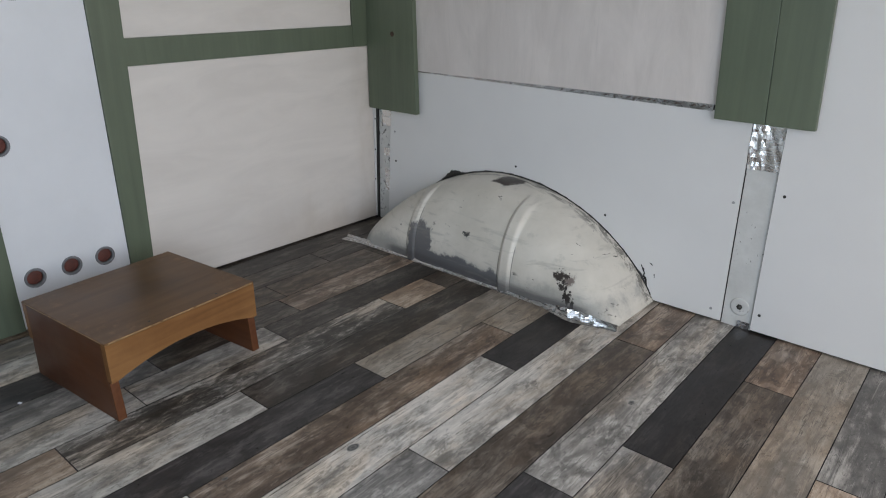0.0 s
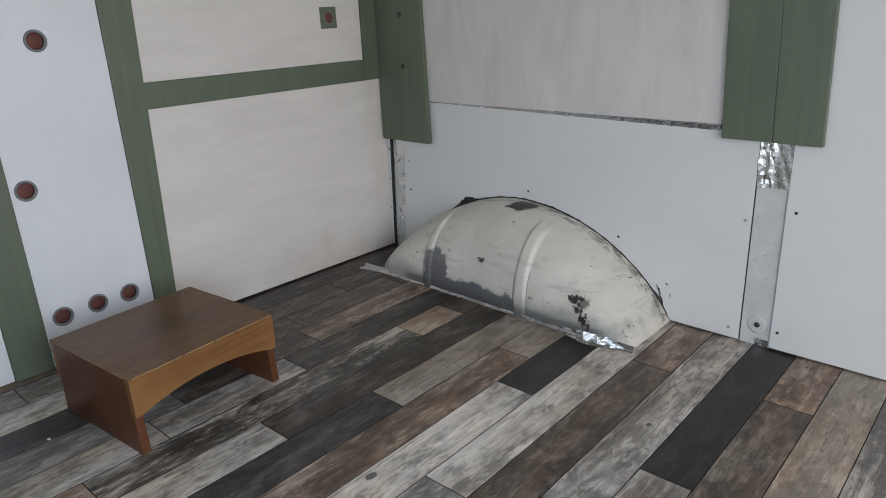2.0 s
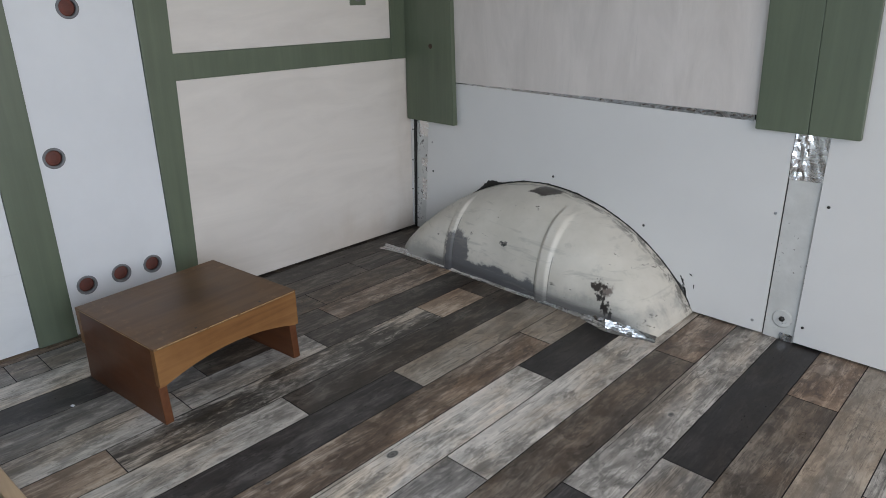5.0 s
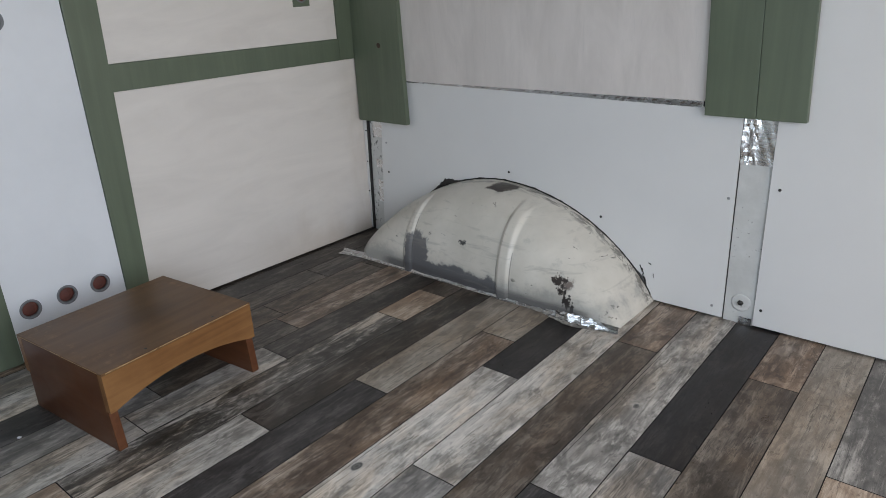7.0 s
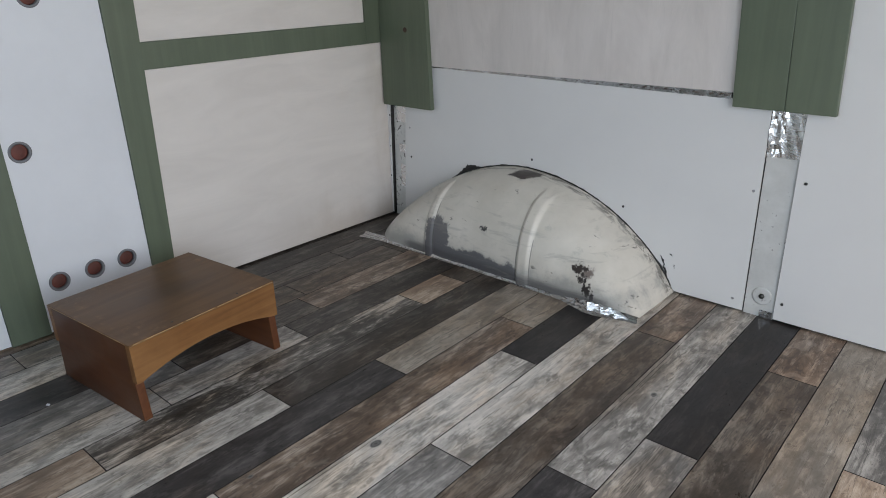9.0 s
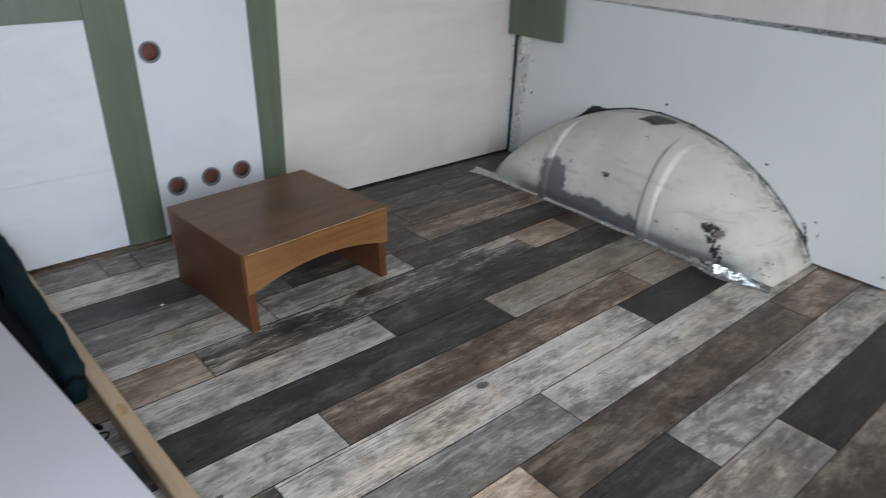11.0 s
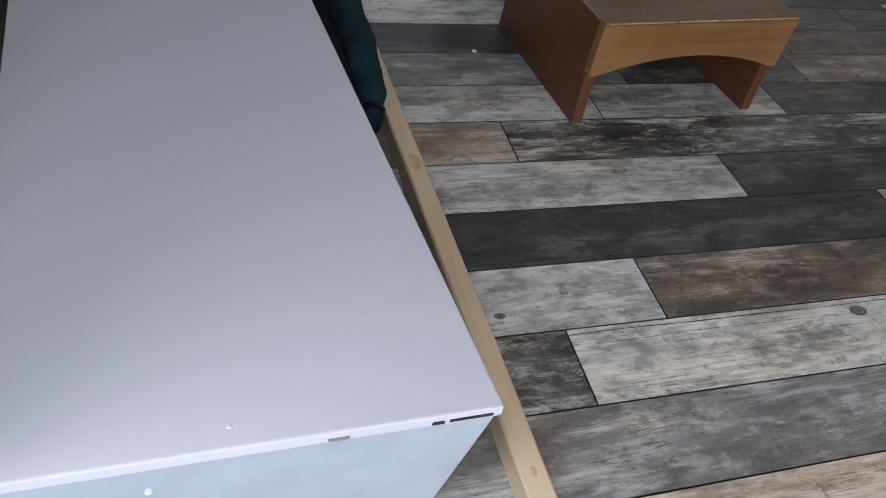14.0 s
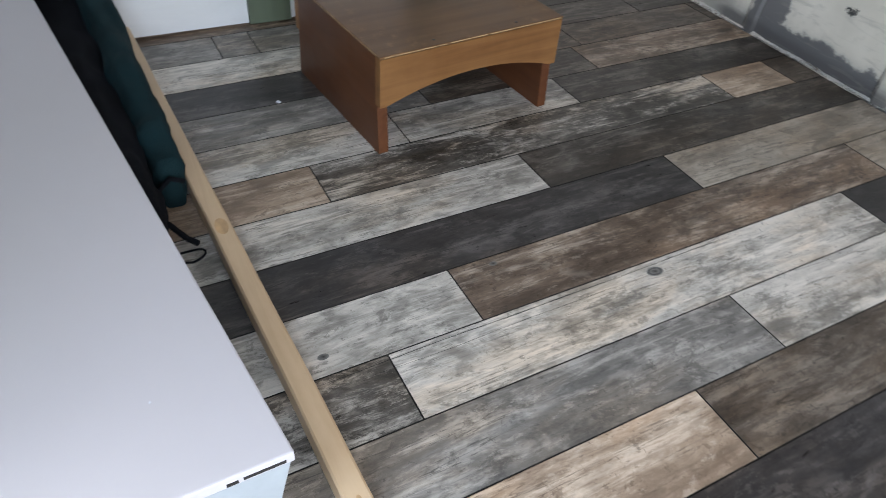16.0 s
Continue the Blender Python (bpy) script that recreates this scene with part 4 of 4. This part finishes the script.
# ---- batten lying on the floor ----
def batten(a, b, width, height):
    bm = bmesh.new()
    n = 60
    d = (Vector(b) - Vector(a)).normalized()
    side_way = Vector((-d.y, d.x, 0))
    rows = []
    for i in range(n + 1):
        p = Vector(a).lerp(Vector(b), i / n) + side_way * 0.0012 * noise.noise(Vector((i * 0.12, 5, 0)))
        e = 0.0025
        prof = [(-width / 2, 0), (width / 2, 0), (width / 2, height - e), (width / 2 - e, height), (-width / 2 + e, height), (-width / 2, height - e)]
        rows.append([bm.verts.new(p + side_way * u + Vector((0, 0, v))) for u, v in prof])
    for r, s in zip(rows, rows[1:]):
        for k in range(6):
            bm.faces.new((r[k], s[k], s[(k + 1) % 6], r[(k + 1) % 6]))
    bm.faces.new(rows[0])
    bm.faces.new(rows[-1])
    return bm


BAT_A, BAT_B = Vector((-1.586, 0.533, 0.0)), Vector((-0.02, 0.634, 0.0))
wood = part("wooden_batten", batten(BAT_A, BAT_B, 0.028, 0.034), PINE)
tagged(wood, "planed pale pine batten lying on the floor", "batten")
for f, r in ((0.433, 0.007), (0.724, 0.0022)):
    p = BAT_A.lerp(BAT_B, f)
    k = part("knot", disc(r, 0.0006, 18), PINE_KNOT, wood, "brown knot")
    k.matrix_world = pose(p.x, p.y, 0.0337, 0, 0, 0) @ Matrix.Diagonal((2.6, 1.3, 1, 1))

# ---- long white box ----
BOX_FAR, BOX_NEAR, BOX_W, BOX_H, BOX_SKEW = Vector((-2.100, 0.314, 0)), Vector((-0.455, 0.552, 0)), 0.375, 0.155, -0.040
box_way = (BOX_NEAR - BOX_FAR).normalized()
box_turn = math.degrees(math.atan2(box_way.y, box_way.x))
box_long = (BOX_NEAR - BOX_FAR).length
white_box = empty("white_box", pose(*BOX_FAR, 0, 0, box_turn))
tagged(white_box, "long white laminated box standing on the floor", "box")


def skewed(x0, x1, y0, y1, z0, z1, lean=0.0, bevel=0.002):
    """A slab whose front end runs out of square; its open side leans in by `lean` towards the floor."""
    bm = block(0, 1, y0, y1, z0, z1)
    for v in bm.verts:
        far = v.co.x < 0.5
        v.co.x = x0 if far else x1 - BOX_SKEW * v.co.y / BOX_W
        if v.co.y > (y0 + y1) / 2 and v.co.z < (z0 + z1) / 2:
            v.co.y -= lean
    if bevel:
        bmesh.ops.bevel(bm, geom=bm.edges[:], offset=bevel, segments=2, affect="EDGES", profile=0.6)
    return bm


def end_slab(back, front, y0, y1, z0, z1, lean, bevel=0.0015):
    """The skewed front end of the box, from `back` to `front` behind the lid's edge."""
    bm = block(0, 1, y0, y1, z0, z1)
    for v in bm.verts:
        v.co.x = box_long - (back if v.co.x < 0.5 else front) - BOX_SKEW * v.co.y / BOX_W
        if v.co.y > (y0 + y1) / 2 and v.co.z < (z0 + z1) / 2:
            v.co.y -= lean
    bmesh.ops.bevel(bm, geom=bm.edges[:], offset=bevel, segments=2, affect="EDGES", profile=0.6)
    return bm


part("lid", skewed(0, box_long, -BOX_W, 0, BOX_H - 0.014, BOX_H), BOX_WHITE, white_box, "smooth white lid")
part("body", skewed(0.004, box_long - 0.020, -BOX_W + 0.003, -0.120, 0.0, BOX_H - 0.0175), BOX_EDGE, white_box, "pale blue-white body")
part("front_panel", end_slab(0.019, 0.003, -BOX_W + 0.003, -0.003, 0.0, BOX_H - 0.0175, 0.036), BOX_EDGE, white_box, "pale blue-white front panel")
part("lid_seam", end_slab(0.018, 0.0045, -BOX_W + 0.004, -0.004, BOX_H - 0.0180, BOX_H - 0.0135, 0.0, 0.0004), RIM, white_box, "grey seam under the lid")
for u0, u1, up in ((-0.044, -0.008, 0.0), (-0.058, -0.048, -0.001), (-0.138, -0.122, -0.0012)):
    part("edge_chip", end_slab(0.002, -0.0008, u0, u1, BOX_H - 0.0105 + up, BOX_H - 0.0070 + up * 0.5, 0.0, 0.0004), SEALANT_GAP if u0 > -0.1 else RIM, white_box, "dark chip in the lid's edge")
for u, v, r in ((0.006, -0.262, 0.0026), (0.040, -0.205, 0.0022), (0.110, -0.085, 0.0012)):
    fleck = part("paint_fleck", disc(r, 0.0006, 9), LABEL, white_box, "white fleck of paint")
    fleck.matrix_basis = pose(box_long - u, v, BOX_H, 0, 0, 0)

# pale lining panel standing along the box, by the side door
def lining():
    bm = bmesh.new()
    rows = []
    for i in range(25):
        z = 0.002 + 1.30 * i / 24
        bow = 0.05 * (z / 1.3) ** 2
        rows.append([bm.verts.new(p) for p in ((0.002, -BOX_W - 0.032 - bow, z), (1.10, -BOX_W - 0.032 - bow, z), (1.10, -BOX_W - 0.050 - bow, z), (0.002, -BOX_W - 0.050 - bow, z))])
    for a, b in zip(rows, rows[1:]):
        for k in range(4):
            bm.faces.new((a[k], a[(k + 1) % 4], b[(k + 1) % 4], b[k]))
    bm.faces.new(rows[0])
    bm.faces.new(rows[-1])
    return bm


lining_panel = part("wall_lining", lining(), SOUTHWALL, None, "", True)
lining_panel.matrix_world = pose(-1.570, 0.391, 0, 0, 0, box_turn)
tagged(lining_panel, "pale curved lining panel of the van side", "wall", kind="structure")

# ---- bags by the locker opening ----
bag = empty("camp_chair_bag", pose(0, 0, 0))
tagged(bag, "long black nylon carry bag lying on the floor", "bag")
rows = smooth_sections([(-2.05, 0.42, 0.062, 0.13, 0.115, 0), (-1.70, 0.425, 0.062, 0.13, 0.115, 0), (-1.35, 0.435, 0.060, 0.115, 0.11, 0.05), (-1.08, 0.462, 0.055, 0.085, 0.10, 0.05),
                        (-0.97, 0.478, 0.045, 0.07, 0.085, 0), (-0.905, 0.485, 0.025, 0.034, 0.045, 0), (-0.86, 0.484, 0.022, 0.042, 0.036, 0), (-0.76, 0.484, 0.020, 0.058, 0.032, 0), (-0.695, 0.490, 0.016, 0.070, 0.024, 0)], 9)
part("body", loft(rows, 48, 0.20, 2.0, 2.3), BLACK_CLOTH, bag, "", True)
part("drawstring", tube([(-0.905 + 0.012 * math.cos(a) + 0.012, 0.528 + 0.020 * math.sin(a), 0.005 + 0.004 * abs(math.sin(a))) for a in (i * 0.42 for i in range(16))], 0.0016), BLACK_CLOTH, bag, "thin black cord loop", True)
part("strap", tube([(-0.965, 0.500, 0.030), (-0.945, 0.515, 0.022), (-0.925, 0.530, 0.012), (-0.912, 0.542, 0.010)], 0.0045), BLACK_CLOTH, bag, "short black strap", True)
tag_bm = block(-0.018, 0.018, -0.006, 0.006, 0, 0.004, 0.001, 1)
tag_part = part("label", tag_bm, LABEL, bag, "small white label")
tag_part.matrix_basis = pose(-1.09, 0.430, 0.100, 0, 6, 8)

teal = empty("teal_bag", pose(0, 0, 0))
tagged(teal, "dark teal nylon bag squeezed against the batten", "bag")
rows = smooth_sections([(-2.00, 0.500, 0.075, 0.060, 0.14, 0), (-1.60, 0.492, 0.078, 0.058, 0.15, 0.05), (-1.30, 0.510, 0.068, 0.055, 0.13, 0.05), (-1.10, 0.523, 0.052, 0.052, 0.10, 0.1), (-1.035, 0.530, 0.040, 0.048, 0.072, 0.1), (-1.010, 0.530, 0.032, 0.030, 0.048, 0)], 9)
part("body", loft(rows, 48, 0.20, 9.0, 3.4), TEAL_CLOTH, teal, "", True)
part("hem", tube([(-1.012, 0.508, 0.010), (-1.006, 0.512, 0.045), (-1.004, 0.530, 0.062), (-1.008, 0.548, 0.050)], 0.004), BLACK_CLOTH, teal, "black hem", True)

grey_block = empty("grey_bracket", pose(-0.995, 0.405, 0, 0, 0, 5.5))
tagged(grey_block, "grey plastic channel with two screws on the floor", "bracket")
part("channel", block(0, 0.25, -0.060, 0.006, 0, 0.042, 0.002), GREY_PLASTIC, grey_block)
part("end_cap", block(0.2505, 0.254, -0.058, 0.004, 0.001, 0.040, 0.001, 1), PALE_BLUE, grey_block, "pale blue end cap")
for u in (0.045, 0.195):
    sc = part("screw", disc(0.005, 0.002, 12, 0.001), SCREW, grey_block)
    sc.matrix_basis = pose(u, -0.012, 0.0422, 0, 0, 0)

# small white crumb on the floor
crumb = part("paint_crumb", block(-0.004, 0.004, -0.003, 0.003, 0, 0.003, 0.001, 1), LABEL)
crumb.matrix_world = pose(-1.257, 0.756, 0.0, 0, 0, 30)
tagged(crumb, "small white crumb of paint on the floor", "crumb")

# ---- floor planks, strip by strip: (end of plank along y, tone), from the south ----
STRIP_EDGE, STRIP = -0.133, 0.1033
STRIP_TURN, STRIP_HUB = 0.022, 1.5  # the strips run a little out of square with the walls
PLANKS = {
    -3: [(0.35, "grey"), (0.95, "white"), (1.62, "tan"), (2.2, "grey")],
    -2: [(0.55, "slate"), (1.12, "brown"), (2.2, "greige")],
    -1: [(0.30, "pale"), (1.05, "grey"), (1.866, "umber"), (2.2, "brown")],
    0: [(0.10, "tan"), (0.86, "pale"), (1.477, "grey"), (2.2, "black")],
    1: [(0.45, "white"), (0.83, "umber"), (1.288, "slate"), (2.2, "pale")],
    2: [(0.28, "grey"), (1.038, "tan"), (1.852, "umber"), (2.2, "brown")],
    3: [(0.35, "black"), (1.196, "grey"), (2.2, "white")],
    4: [(0.713, "streaked"), (1.560, "white"), (2.2, "black")],
    5: [(0.20, "brown"), (0.849, "white"), (1.697, "brown"), (2.2, "greige")],
    6: [(0.30, "tan"), (1.337, "slate"), (2.2, "greige")],
    7: [(0.42, "slate"), (1.093, "white"), (2.2, "smoke")],
    8: [(0.747, "tan"), (1.618, "streaked"), (1.798, "tan"), (2.2, "umber")],
    9: [(0.25, "grey"), (0.93, "white"), (1.30, "pale"), (2.2, "smoke")],
    10: [(0.40, "white"), (1.02, "grey"), (1.42, "smoke"), (2.2, "brown")],
    # 11 to 13: the corner's weaker light is put into darker north planks
    11: [(0.571, "pale"), (1.12, "slate"), (1.450, "umber"), (1.85, "umber"), (2.2, "smoke")],
    12: [(0.38, "brown"), (1.30, "white"), (1.70, "smoke"), (2.2, "smoke")],
    13: [(0.70, "grey"), (0.776, "grey"), (1.28, "grey"), (2.2, "smoke")],
    14: [(0.9, "brown"), (2.2, "smoke")],
}
tones = ["white", "grey", "umber", "pale", "slate", "tan", "black", "brown"]
for s in range(-19, -3):
    cuts = sorted(random.uniform(0.1, 2.0) for _ in range(3)) + [2.2]
    PLANKS[s] = [(c, random.choice(tones)) for c in cuts]


def plank_mesh(width, length):
    bm = bmesh.new()
    w, l, e = width / 2, length / 2, 0.0003
    top = [bm.verts.new((sx * (w - e), sy * (l - e), 0.0)) for sx, sy in ((-1, -1), (1, -1), (1, 1), (-1, 1))]
    low = [bm.verts.new((sx * w, sy * l, -0.0088)) for sx, sy in ((-1, -1), (1, -1), (1, 1), (-1, 1))]
    bm.faces.new(top)
    for i in range(4):
        bm.faces.new((low[i], low[(i + 1) % 4], top[(i + 1) % 4], top[i]))
    return bm


GAP = 0.0014
for s in sorted(PLANKS):
    x1, x0 = STRIP_EDGE - STRIP * s, STRIP_EDGE - STRIP * (s + 1)
    x0, x1 = max(x0, WEST - 0.06), min(x1, EAST - 0.06)
    y0 = SOUTH
    for y1, tone in PLANKS[s]:
        y1 = min(y1, NORTH + 0.02)
        if y1 - y0 > 0.02 and x1 - x0 > 0.01:
            p = part("plank", plank_mesh(x1 - x0 - GAP, y1 - y0 - GAP), PLANK[tone], floor)
            p.data.materials.append(UNDERLAY)
            for poly in p.data.polygons:
                poly.material_index = 0 if abs(poly.normal.z) > 0.5 else 1
            p.location = ((x0 + x1) / 2 - STRIP_TURN * ((y0 + y1) / 2 - STRIP_HUB), (y0 + y1) / 2, 0.0)
            p.rotation_euler.z = math.atan(STRIP_TURN)
        y0 = y1


# knots and long cracks in the worn boards
def crack(x, y0, y1, width, seed):
    bm = bmesh.new()
    rows = []
    for i in range(41):
        y = y0 + (y1 - y0) * i / 40
        c = x - STRIP_TURN * (y - STRIP_HUB) + 0.0025 * noise.noise(Vector((y * 7, seed, 0))) + 0.0006 * noise.noise(Vector((y * 60, seed, 1)))
        w = width * (0.35 + 0.65 * abs(noise.noise(Vector((y * 15, seed, 3)))) * 1.6) * min(1, 12 * i / 40, 12 * (40 - i) / 40) / 2
        rows.append([bm.verts.new((c - w, y, 0.0002)), bm.verts.new((c + w, y, 0.0002))])
    for a, b in zip(rows, rows[1:]):
        bm.faces.new((a[0], a[1], b[1], b[0]))
    return bm


for x, y0, y1, w, seed in ((-0.641, 0.60, 1.30, 0.0022, 2.0), (-0.627, 0.66, 1.05, 0.0012, 4.0), (-0.330, 1.36, 2.06, 0.0020, 6.0), (-0.322, 1.50, 1.80, 0.0012, 8.0), (-1.045, 0.85, 1.30, 0.0012, 9.0)):
    part("crack", crack(x, y0, y1, w, seed), UNDERLAY, floor, "thin dark crack in a worn plank")
for x, y, r in ((-0.620, 1.127, 0.011), (-0.725, 0.915, 0.005), (-0.66, 0.638, 0.006), (-0.29, 1.62, 0.007)):
    k = part("knot", disc(r, 0.0003, 22), KNOT, floor, "dark knot in a worn plank")
    k.matrix_world = pose(x, y, 0.0, 0, 0, 0) @ Matrix.Diagonal((0.8, 1.25, 1, 1))
